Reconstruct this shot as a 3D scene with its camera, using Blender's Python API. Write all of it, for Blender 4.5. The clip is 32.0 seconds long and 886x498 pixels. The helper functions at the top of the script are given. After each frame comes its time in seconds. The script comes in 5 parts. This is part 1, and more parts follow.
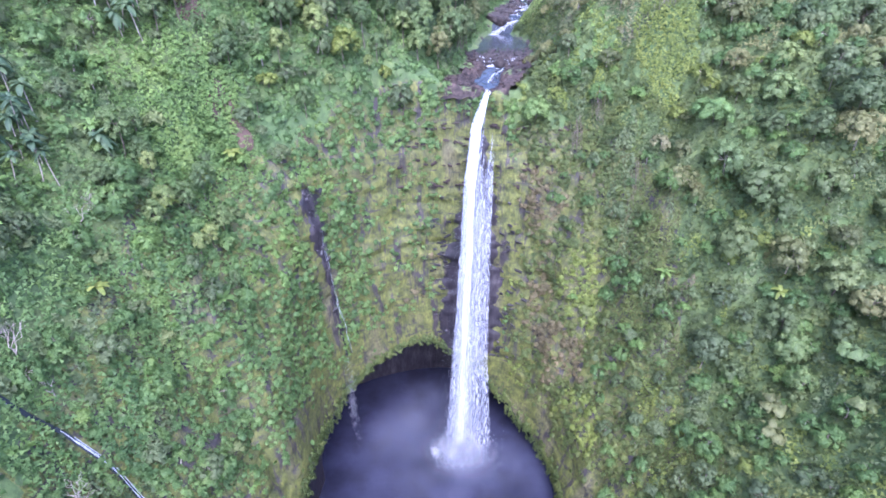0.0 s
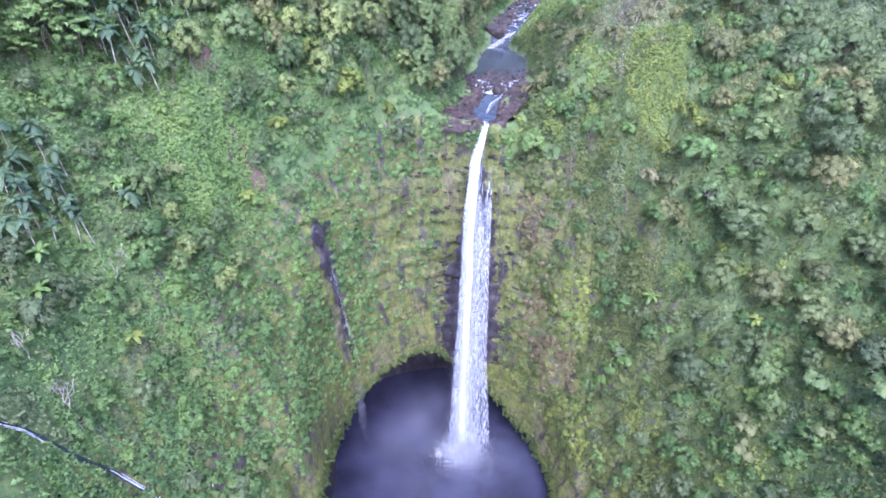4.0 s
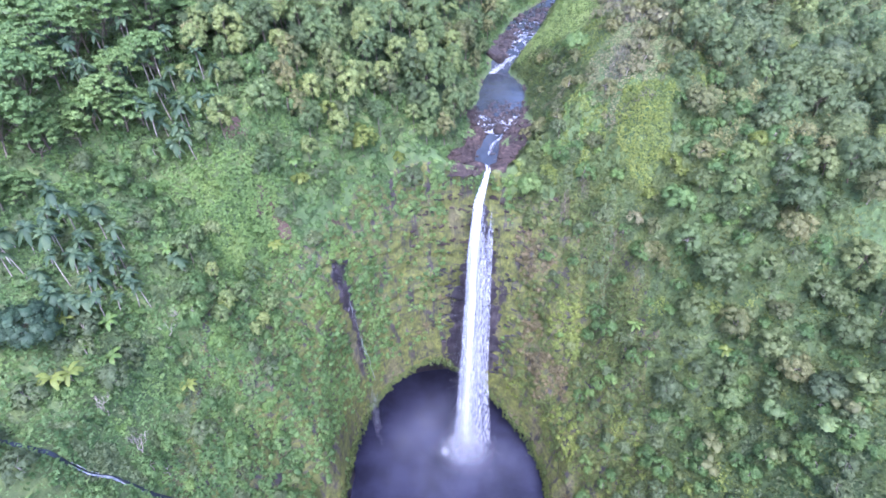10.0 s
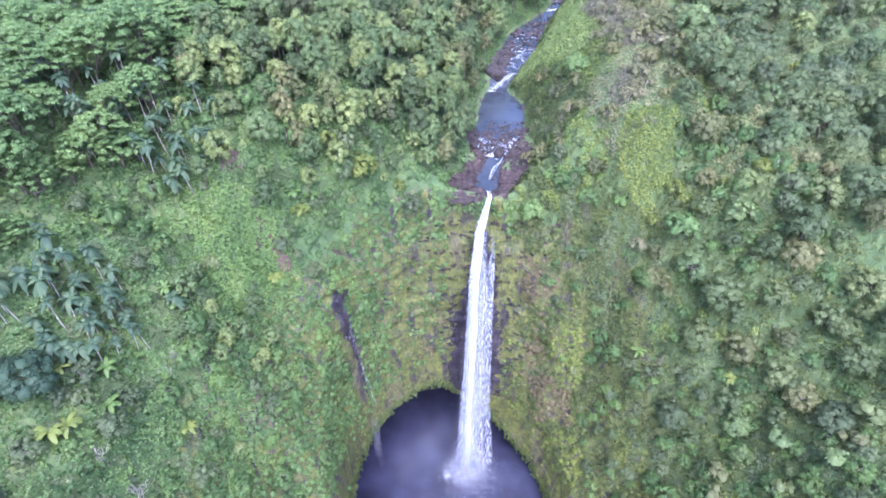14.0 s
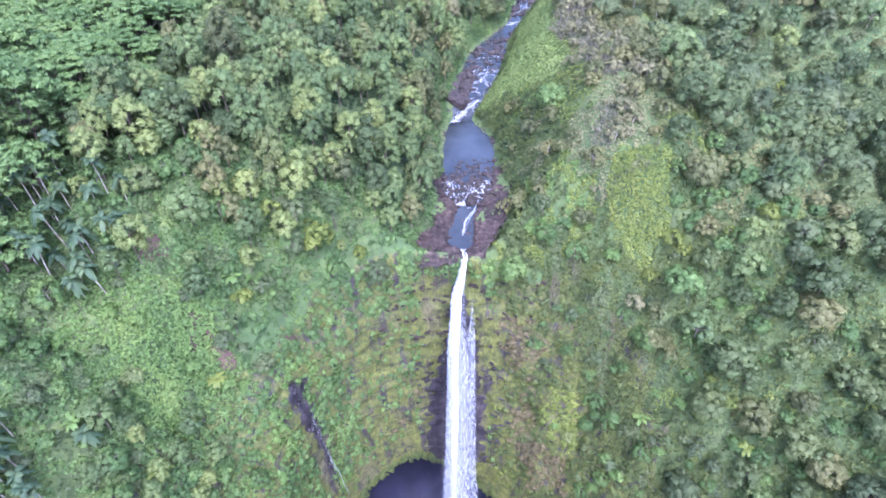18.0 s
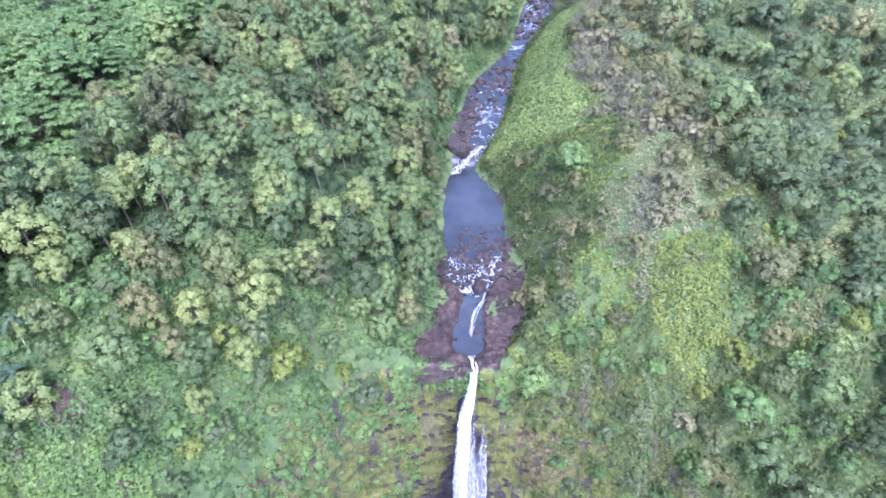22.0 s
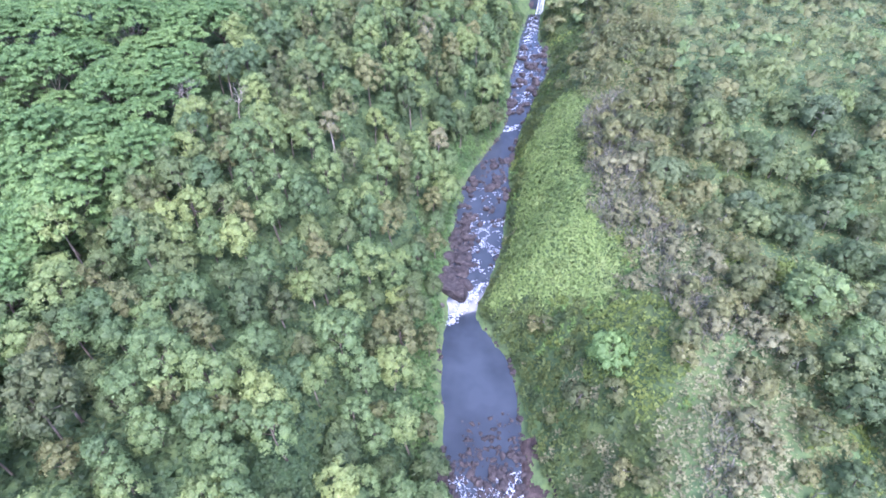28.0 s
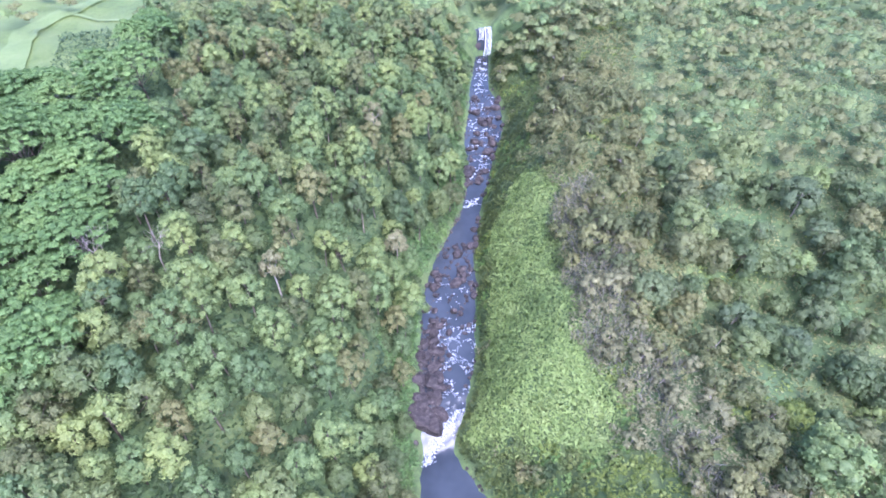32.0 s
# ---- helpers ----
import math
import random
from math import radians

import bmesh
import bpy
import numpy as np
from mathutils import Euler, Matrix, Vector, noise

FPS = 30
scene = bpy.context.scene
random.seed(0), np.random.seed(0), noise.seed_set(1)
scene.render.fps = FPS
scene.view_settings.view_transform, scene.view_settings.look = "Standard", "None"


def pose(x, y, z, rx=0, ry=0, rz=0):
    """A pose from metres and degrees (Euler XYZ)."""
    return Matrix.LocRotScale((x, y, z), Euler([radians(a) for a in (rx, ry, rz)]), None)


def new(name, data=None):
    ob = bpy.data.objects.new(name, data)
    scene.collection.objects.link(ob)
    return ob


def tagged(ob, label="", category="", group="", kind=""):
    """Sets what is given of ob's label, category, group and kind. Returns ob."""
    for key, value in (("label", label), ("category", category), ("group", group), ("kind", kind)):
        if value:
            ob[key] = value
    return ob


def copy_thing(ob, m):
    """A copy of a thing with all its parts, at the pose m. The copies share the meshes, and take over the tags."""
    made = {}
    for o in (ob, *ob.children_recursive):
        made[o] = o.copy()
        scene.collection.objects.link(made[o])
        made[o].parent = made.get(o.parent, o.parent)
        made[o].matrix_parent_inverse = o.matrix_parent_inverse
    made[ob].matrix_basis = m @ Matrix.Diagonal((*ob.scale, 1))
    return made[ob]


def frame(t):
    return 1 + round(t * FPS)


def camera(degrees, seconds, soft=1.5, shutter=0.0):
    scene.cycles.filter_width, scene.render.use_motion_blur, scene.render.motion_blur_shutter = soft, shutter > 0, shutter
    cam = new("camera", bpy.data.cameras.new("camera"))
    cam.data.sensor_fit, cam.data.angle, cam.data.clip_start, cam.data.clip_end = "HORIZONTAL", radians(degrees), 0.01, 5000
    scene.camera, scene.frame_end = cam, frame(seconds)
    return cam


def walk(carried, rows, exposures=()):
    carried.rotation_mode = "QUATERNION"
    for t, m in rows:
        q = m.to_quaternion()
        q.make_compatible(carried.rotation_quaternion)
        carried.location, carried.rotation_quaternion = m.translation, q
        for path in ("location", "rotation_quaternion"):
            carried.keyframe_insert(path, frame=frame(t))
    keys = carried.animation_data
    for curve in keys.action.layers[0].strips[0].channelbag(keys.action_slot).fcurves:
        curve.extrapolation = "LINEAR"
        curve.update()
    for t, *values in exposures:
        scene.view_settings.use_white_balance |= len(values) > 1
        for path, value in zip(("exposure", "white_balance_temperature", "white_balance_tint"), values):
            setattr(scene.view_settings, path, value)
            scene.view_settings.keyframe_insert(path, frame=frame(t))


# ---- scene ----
cam = camera(78.0, 32.0, 1.72)
SKY, SUN, STOPS, KELVIN, TINT = 0.15, 1.2, 2.42, 5035, 30
METRES, EYE, TILT, LEAN, TURN = 272.0, 180.2, -30.0, 0.0, 0.0
ROWS = [
    (0.0, 0.0, 0.0, 0.0, -0.0, 0.0, 0.0),
    (0.5, 0.0004, -0.0054, 0.01, 0.02, -2.15, 0.04),
    (1.0, -0.0003, -0.01, 0.0195, -0.04, -3.18, 0.06),
    (1.5, -0.0002, -0.0154, 0.029, -0.04, -3.24, 0.12),
    (2.0, -0.0004, -0.0208, 0.0384, -0.07, -3.3, 0.19),
    (2.5, -0.0005, -0.0263, 0.0478, -0.06, -3.37, 0.23),
    (3.0, -0.0011, -0.0316, 0.0572, -0.07, -3.43, 0.28),
    (3.5, -0.002, -0.0368, 0.0664, -0.08, -3.48, 0.34),
    (5.5, -0.0046, -0.0581, 0.1036, -0.14, -3.78, 0.52),
    (6.0, -0.0053, -0.0638, 0.1127, -0.15, -3.84, 0.57),
    (6.5, -0.0058, -0.0697, 0.1215, -0.11, -4.11, 0.61),
    (7.0, -0.0063, -0.0755, 0.1307, -0.08, -5.45, 0.63),
    (7.5, -0.0072, -0.0813, 0.1399, -0.07, -6.82, 0.65),
    (8.0, -0.0085, -0.0869, 0.1492, -0.11, -7.51, 0.67),
    (8.5, -0.0091, -0.0927, 0.1583, -0.11, -7.57, 0.7),
    (9.0, -0.0094, -0.0983, 0.1673, -0.1, -7.63, 0.71),
    (9.5, -0.0098, -0.1032, 0.1757, -0.13, -7.68, 0.74),
    (10.0, -0.0102, -0.1077, 0.1841, -0.12, -7.76, 0.74),
    (10.5, -0.0103, -0.1116, 0.192, -0.12, -7.79, 0.75),
    (11.0, -0.0108, -0.1138, 0.1976, -0.11, -7.84, 0.76),
    (11.5, -0.0122, -0.1143, 0.2015, -0.12, -7.84, 0.77),
    (12.0, -0.0138, -0.1135, 0.2055, -0.12, -7.87, 0.75),
    (12.5, -0.0156, -0.1113, 0.2092, -0.53, -7.92, 0.98),
    (13.0, -0.0168, -0.1077, 0.2133, -0.9, -7.96, 1.2),
    (13.5, -0.0183, -0.1019, 0.218, -0.87, -7.98, 1.2),
    (14.0, -0.0202, -0.0937, 0.2232, -0.85, -7.97, 1.18),
    (14.5, -0.0221, -0.0839, 0.23, -0.88, -8.04, 1.2),
    (16.5, -0.027, -0.03, 0.2673, -4.16, -8.44, 3.27),
    (17.0, -0.0267, -0.0146, 0.2771, -4.66, -8.5, 3.6),
    (17.5, -0.0249, 0.0016, 0.2869, -5.02, -8.51, 3.87),
    (18.0, -0.0245, 0.0182, 0.2991, -5.34, -8.69, 4.05),
    (18.5, -0.0238, 0.0358, 0.3097, -5.55, -8.73, 4.19),
    (19.0, -0.0229, 0.0531, 0.3213, -5.76, -8.84, 4.3),
    (19.5, -0.0218, 0.0709, 0.3327, -5.91, -8.92, 4.39),
    (20.0, -0.0202, 0.0886, 0.344, -5.99, -8.98, 4.43),
    (20.5, -0.0194, 0.1072, 0.3552, -6.12, -9.03, 4.47),
    (21.0, -0.0188, 0.125, 0.3677, -6.22, -9.21, 4.46),
    (21.5, -0.0171, 0.1426, 0.3802, -6.23, -9.35, 4.47),
    (22.0, -0.0156, 0.161, 0.3915, -6.28, -9.4, 4.47),
    (22.5, -0.0142, 0.1786, 0.4042, -6.35, -9.57, 4.5),
    (23.0, -0.0129, 0.1965, 0.4164, -6.45, -9.68, 4.49),
    (23.5, -0.0109, 0.2144, 0.4284, -6.46, -9.77, 4.5),
    (24.0, -0.0097, 0.2313, 0.4419, -6.53, -9.88, 4.5),
    (24.5, -0.0081, 0.2471, 0.4565, -6.52, -9.99, 4.52),
    (25.0, -0.0071, 0.2619, 0.4725, -6.82, -10.16, 4.63),
    (25.5, -0.0063, 0.2755, 0.4898, -6.84, -10.32, 4.6),
    (27.5, -0.0028, 0.3255, 0.5637, -7.68, -11.12, 5.0),
    (28.0, -0.0018, 0.3381, 0.5815, -9.38, -11.45, 5.93),
    (28.5, -0.0005, 0.3503, 0.5988, -11.39, -11.82, 7.04),
    (29.0, 0.0005, 0.3628, 0.6153, -12.67, -12.06, 7.66),
    (29.5, 0.0028, 0.3753, 0.6315, -12.94, -12.27, 7.77),
    (30.0, 0.0057, 0.388, 0.6469, -13.16, -12.41, 7.88),
    (30.5, 0.0088, 0.4006, 0.6627, -13.36, -12.56, 7.93),
    (31.0, 0.0126, 0.4129, 0.6788, -13.66, -12.73, 8.12),
    (31.5, 0.0155, 0.4257, 0.6952, -14.42, -12.97, 8.43),
    (32.0, 0.0203, 0.4372, 0.712, -15.23, -13.27, 8.89),
]
walk(cam, [(t, pose(0, 0, EYE, TILT, LEAN, TURN) @ pose(METRES * x, METRES * y, METRES * z, 90 + pitch, roll, yaw)) for t, x, y, z, yaw, pitch, roll in ROWS],
     exposures=[(0.0, STOPS, KELVIN, TINT), (32.0, STOPS, KELVIN, TINT)])

# ---- light: bright overcast sky with a wide soft sun ----
world = bpy.data.worlds.new("sky")
scene.world = world
world.use_nodes = True
wn = world.node_tree
sky = wn.nodes.new("ShaderNodeTexSky")
sky.sky_type, sky.sun_disc = "NISHITA", False
sky.sun_elevation, sky.sun_rotation = radians(58), radians(174)
sky.air_density, sky.dust_density, sky.ozone_density = 1.0, 4.0, 1.0
wn.nodes["Background"].inputs["Strength"].default_value = SKY
wn.links.new(sky.outputs["Color"], wn.nodes["Background"].inputs["Color"])
sun = new("sun", bpy.data.lights.new("sun", "SUN"))
sun.data.energy, sun.data.angle, sun.data.color = SUN, radians(40), (1.0, 0.97, 0.92)
sun.matrix_world = Matrix.Translation((0, 0, 400)) @ Vector(
    (math.sin(radians(174)) * math.cos(radians(58)), math.cos(radians(174)) * math.cos(radians(58)), math.sin(radians(58)))
).to_track_quat("Z", "Y").to_matrix().to_4x4()

rng = np.random.default_rng(7)


# ---- value noise ----
def lattice(ix, iy, iz):
    h = (ix * 374761393 + iy * 668265263 + iz * 1440662683 + 1013904223) & 0xFFFFFFFF
    h = ((h ^ (h >> 13)) * 1274126177) & 0xFFFFFFFF
    h = h ^ (h >> 16)
    return (h & 0xFFFF) / 32767.5 - 1.0


def vnoise(x, y, z=0.0, octaves=3):
    """Smooth random field from -1 to 1."""
    x, y, z = np.broadcast_arrays(np.asarray(x, float), np.asarray(y, float), np.asarray(z, float))
    total, amp, norm = np.zeros(x.shape), 1.0, 0.0
    for k in range(octaves):
        px, py, pz = x * 2 ** k + 17.3 * k, y * 2 ** k + 5.1 * k, z * 2 ** k + 9.7 * k
        ix, iy, iz = (np.floor(v).astype(np.int64) for v in (px, py, pz))
        fx, fy, fz = px - ix, py - iy, pz - iz
        fx, fy, fz = (f * f * (3 - 2 * f) for f in (fx, fy, fz))
        v = 0
        for a in (0, 1):
            for b in (0, 1):
                for c in (0, 1):
                    v = v + lattice(ix + a, iy + b, iz + c) * (fx if a else 1 - fx) * (fy if b else 1 - fy) * (fz if c else 1 - fz)
        total += amp * v
        norm += amp
        amp *= 0.5
    return total / norm


# ---- the plan: stream, gorge and amphitheatre ----
RIVER_Y = [150, 180, 184, 185.2, 187, 190, 195, 200, 208, 214, 218, 230, 242, 255, 268, 274, 283, 297, 311, 326, 338, 347, 360, 374, 393, 412, 431, 450, 487, 530, 700]
RIVER_L = [13.4, 13.4, 13.6, 13.2, 9.8, 9.2, 10.2, 12.8, 14.4, 11.0, 10.6, 12.0, 14.0, 16.0, 19.0, 22.0, 23.5, 28, 32, 37, 44, 51, 62, 70, 76, 82, 91, 98, 115, 133, 190]
RIVER_R = [16.6, 16.6, 15.8, 16.2, 19.2, 19.8, 20.9, 21.4, 24.8, 30.0, 31.0, 34.0, 36.6, 37.6, 33.5, 32.0, 39.0, 47, 52, 58, 61, 66, 72, 80, 91, 103, 109, 110, 124, 145, 205]
BED_Y = [100, 180, 188, 206, 214, 274, 280, 288, 351, 386, 433, 486, 490, 560, 700, 1200]
BED_Z = [135, 135, 135.2, 138, 138.8, 139.4, 143.4, 146.0, 151.7, 155, 158, 161, 174.5, 179, 195, 235]
SHELF_Y = [170, 180, 184, 188, 196, 200, 209, 213, 220, 235, 275, 282, 300]
SHELF_L = [13, 15, 14, 11, 4.6, 7, 5.3, 2.5, 2.5, 1, 0.5, 3, 0.5]
SHELF_R = [3, 6, 8.6, 7, 11.5, 11.4, 9.5, 6.5, 3.0, 0.7, 0.5, 0.5, 0.5]
LEFT_E = [-30, -1.5, 0, 3, 8, 15, 22, 30, 45, 60, 100, 200, 600]
LEFT_H = [-1.6, -1.2, 0.2, 2.5, 9, 18, 24, 32, 41, 45, 49, 53, 60]
RIGHT_E = [-30, -1.5, 0, 10, 25, 40, 60, 80, 110, 160, 300]
RIGHT_Y = [170, 230, 270, 320, 360, 430]
RIGHT_H = [
    [-1.6, -1.2, 0.2, 14, 28, 33, 33, 24, 15, 8, 20],
    [-1.6, -1.2, 0.2, 13, 32, 42, 37, 27, 16, 8, 25],
    [-1.6, -1.2, 0.2, 14, 34, 41, 36, 26, 27, 33, 40],
    [-1.6, -1.2, 0.2, 16, 31, 35, 33, 30, 31, 36, 48],
    [-1.6, -1.2, 0.2, 14, 27, 34, 33, 29, 38, 44, 52],
    [-1.6, -1.2, 0.2, 11, 20, 27, 31, 33, 37, 44, 54],
]
RIM_D = [0, 6, 12, 20, 32, 48, 70, 110]
RIM_A = [-12, 2, 10, 24, 40, 57, 74, 100, 127, 140, 150, 164, 172, 192, 204, 235]
RIM_Z = [
    [5, 16.0, 24.0, 36.0, 50.0, 68.0, 94.0, 118.0],
    [5.3, 22.0, 32.0, 46.0, 64.0, 84.0, 106.0, 124.0],
    [5.5, 28.0, 40.0, 56.0, 84.0, 110.0, 136.0, 146.0],
    [6, 34.0, 48.0, 68.0, 108.0, 136.0, 154.0, 162.0],
    [9, 50.0, 80.0, 108.0, 134.0, 160.0, 172.0, 182.0],
    [18, 66.0, 102.0, 130.0, 147.0, 164.0, 176.0, 188.0],
    [31, 72.0, 137.0, 150.0, 161.0, 172.0, 182.0, 192.0],
    [42, 92.0, 137.0, 152.0, 164.0, 176.0, 186.0, 198.0],
    [38, 98.2, 131.6, 155.0, 172.5, 183.0, 191.0, 201.0],
    [34.5, 101.3, 127.0, 150.0, 171.0, 182.0, 191.0, 201.0],
    [33, 104.0, 121.0, 137.0, 163.0, 177.0, 187.0, 200.0],
    [28, 91.9, 106.4, 120.5, 140.1, 157.3, 176.2, 196.8],
    [29, 85.0, 98.0, 111.0, 127.0, 146.0, 170.0, 195.0],
    [33, 69.3, 84.3, 104.3, 122.7, 138.7, 152.7, 174.7],
    [30, 44.0, 57.0, 80.0, 108.0, 134.0, 146.0, 162.0],
    [22, 36.0, 48.0, 66.0, 90.0, 128.0, 142.0, 160.0],
]


def table(rows, ys, xs, y, x, soft=0.0):
    """Bilinear look-up."""
    rows, y = np.asarray(rows, float), np.clip(y, ys[0], ys[-1])
    k = np.clip(np.searchsorted(ys, y) - 1, 0, len(ys) - 2)
    f = (y - np.asarray(ys, float)[k]) / (np.asarray(ys, float)[k + 1] - np.asarray(ys, float)[k])
    f = f * f * (3 - 2 * f)
    ease = soft * np.clip(x / 14, 0, 1)
    cols = np.stack([sum(np.interp(x + o * ease, xs, r) for o in (-1, -0.5, 0, 0.5, 1)) / 5 for r in rows]) if soft else np.stack([np.interp(x, xs, r) for r in rows])
    idx = np.indices(np.shape(x))
    return cols[(k, *idx)] * (1 - f) + cols[(k + 1, *idx)] * f


def rim_coords(x, y):
    """Distance outside the pool's wall and the angle round the pool; straight walls downstream."""
    dy = y - 128.0
    up = dy >= 0
    r = np.where(up, np.hypot(x, dy), np.abs(x))
    a = np.where(up, np.degrees(np.arctan2(np.maximum(dy, 0), x)), np.where(x > 0, dy, 180 - dy))
    return r - 42.0, a


def rim_point(d, a):
    """The inverse of rim_coords."""
    r = d + 42.0
    side = np.where(a < 0, 1.0, -1.0)
    along = np.where(a < 0, a, 180 - a)
    arc = (a >= 0) & (a <= 180)
    ar = np.radians(a)
    return np.where(arc, r * np.cos(ar), side * r), np.where(arc, 128 + r * np.sin(ar), 128 + along)


def bed(y):
    return np.interp(y, BED_Y, BED_Z)


def ground(x, y, rough=True):
    x, y = np.broadcast_arrays(np.asarray(x, float), np.asarray(y, float))
    xl, xr = np.interp(y, RIVER_Y, RIVER_L), np.interp(y, RIVER_Y, RIVER_R)
    sl, sr = np.interp(y, SHELF_Y, SHELF_L), np.interp(y, SHELF_Y, SHELF_R)
    el, er = xl - x, x - xr
    left = np.interp(np.where(el > 0, np.maximum(el - sl, 0), el), LEFT_E, LEFT_H)
    right = table(RIGHT_H, RIGHT_Y, RIGHT_E, y, np.where(er > 0, np.maximum(er - sr, 0), er), 11.0)
    low = bed(y)
    left = low + left + 0.12 * np.clip(el, 0, sl)
    top = 184 + 0.08 * np.clip(y - 235, 0, 180) + 6 * np.clip((el - 120) / 100, 0, 1)
    left = np.minimum(left, np.maximum(top, low + 12))
    z = np.where(x < (xl + xr) / 2, left, low + right + 0.12 * np.clip(er, 0, sr))
    e = np.maximum(el - sl, er - sr)
    if rough:
        z = z + np.clip(e / 12, 0, 1) * (3.0 * vnoise(x / 38, y / 38) + 0.8 * vnoise(x / 9 + 7, y / 9))
    d, a = rim_coords(x, y)
    wall = table(RIM_Z, RIM_A, RIM_D, a, d)
    if rough:
        wall = wall + np.clip(d / 15, 0, 1) * 3.0 * vnoise(x / 22, y / 22, 4.0)
    k = 5.0
    f = np.clip(0.5 + 0.5 * (wall - z) / k, 0, 1)
    z = wall * (1 - f) + z * f - k * f * (1 - f) * np.clip(e / 8, 0, 1)
    return np.where(d < -0.001, -3.0, z)


def slope_normal(x, y):
    s = 1.0
    n = np.stack([ground(x - s, y, False) - ground(x + s, y, False), ground(x, y - s, False) - ground(x, y + s, False), np.full(np.shape(x), 2 * s)], -1)
    return n / np.linalg.norm(n, axis=-1, keepdims=True)


# ---- mesh helpers ----
def mesh_object(name, verts, faces, material, parent=None, label="", smooth=False):
    """faces: an (n, 3) or (n, 4) array, or a list of tuples; verts: places, or a pair of places and soft normals."""
    me = bpy.data.meshes.new(name)
    verts, soft = verts if isinstance(verts, tuple) else (verts, None)
    verts = np.asarray(verts, float)
    if isinstance(faces, np.ndarray):
        n, k = faces.shape
        me.vertices.add(len(verts))
        me.vertices.foreach_set("co", verts.astype(np.float32).ravel())
        me.loops.add(n * k)
        me.loops.foreach_set("vertex_index", faces.astype(np.int32).ravel())
        me.polygons.add(n)
        me.polygons.foreach_set("loop_start", np.arange(0, n * k, k, dtype=np.int32))
        me.update(calc_edges=True)
    else:
        me.from_pydata(verts.tolist(), [], faces)
    if smooth or soft is not None:
        me.polygons.foreach_set("use_smooth", np.ones(len(me.polygons), dtype=bool))
    if soft is not None:
        me.normals_split_custom_set_from_vertices(soft.astype(np.float32))
    me.materials.append(material)
    ob = new(name, me)
    ob.parent = parent
    if label:
        ob["label"] = label
    return ob


def part(name, bm, material, parent, label=""):
    me = bpy.data.meshes.new(name)
    bm.to_mesh(me)
    bm.free()
    me.materials.append(material)
    ob = new(name, me)
    ob.parent = parent
    if label:
        ob["label"] = label
    return ob


def grid_faces(nu, nv):
    i, j = np.meshgrid(np.arange(nu - 1), np.arange(nv - 1), indexing="ij")
    a = (i * nv + j).ravel()
    return np.stack([a, a + nv, a + nv + 1, a + 1], -1)


# ---- materials ----
def nodes_of(name):
    m = bpy.data.materials.new(name)
    m.use_nodes = True
    nt = m.node_tree
    return m, nt, nt.nodes["Principled BSDF"]


def add(nt, kind, **values):
    n = nt.nodes.new(kind)
    for k, v in values.items():
        n.inputs[k].default_value = v
    return n


def ramp(nt, source, stops):
    r = nt.nodes.new("ShaderNodeValToRGB")
    while len(r.color_ramp.elements) < len(stops):
        r.color_ramp.elements.new(0.5)
    for e, (p, c) in zip(r.color_ramp.elements, stops):
        e.position, e.color = p, (*c, 1)
    nt.links.new(source, r.inputs["Fac"])
    return r.outputs["Color"]


def noise_at(nt, scale, detail=4.0, rough=0.6, stretch=None, source="Position"):
    geo = nt.nodes.new("ShaderNodeNewGeometry")
    out = geo.outputs["Position"]
    if stretch:
        mp = nt.nodes.new("ShaderNodeVectorMath")
        mp.operation = "MULTIPLY"
        mp.inputs[1].default_value = stretch
        nt.links.new(out, mp.inputs[0])
        out = mp.outputs[0]
    n = add(nt, "ShaderNodeTexNoise", Scale=scale, Detail=detail, Roughness=rough)
    nt.links.new(out, n.inputs["Vector"])
    return n.outputs["Fac"]


def blend(nt, fac, a, b, mode="MIX"):
    m = nt.nodes.new("ShaderNodeMix")
    m.data_type, m.blend_type = "RGBA", mode
    for socket, value in ((m.inputs[0], fac), (m.inputs[6], a), (m.inputs[7], b)):
        if isinstance(value, (int, float)):
            socket.default_value = value
        elif isinstance(value, tuple):
            socket.default_value = (*value, 1)
        else:
            nt.links.new(value, socket)
    return m.outputs[2]


def bump(nt, bsdf, height, strength=0.5, distance=0.3):
    b = add(nt, "ShaderNodeBump", Strength=strength, Distance=distance)
    nt.links.new(height, b.inputs["Height"])
    nt.links.new(b.outputs[0], bsdf.inputs["Normal"])


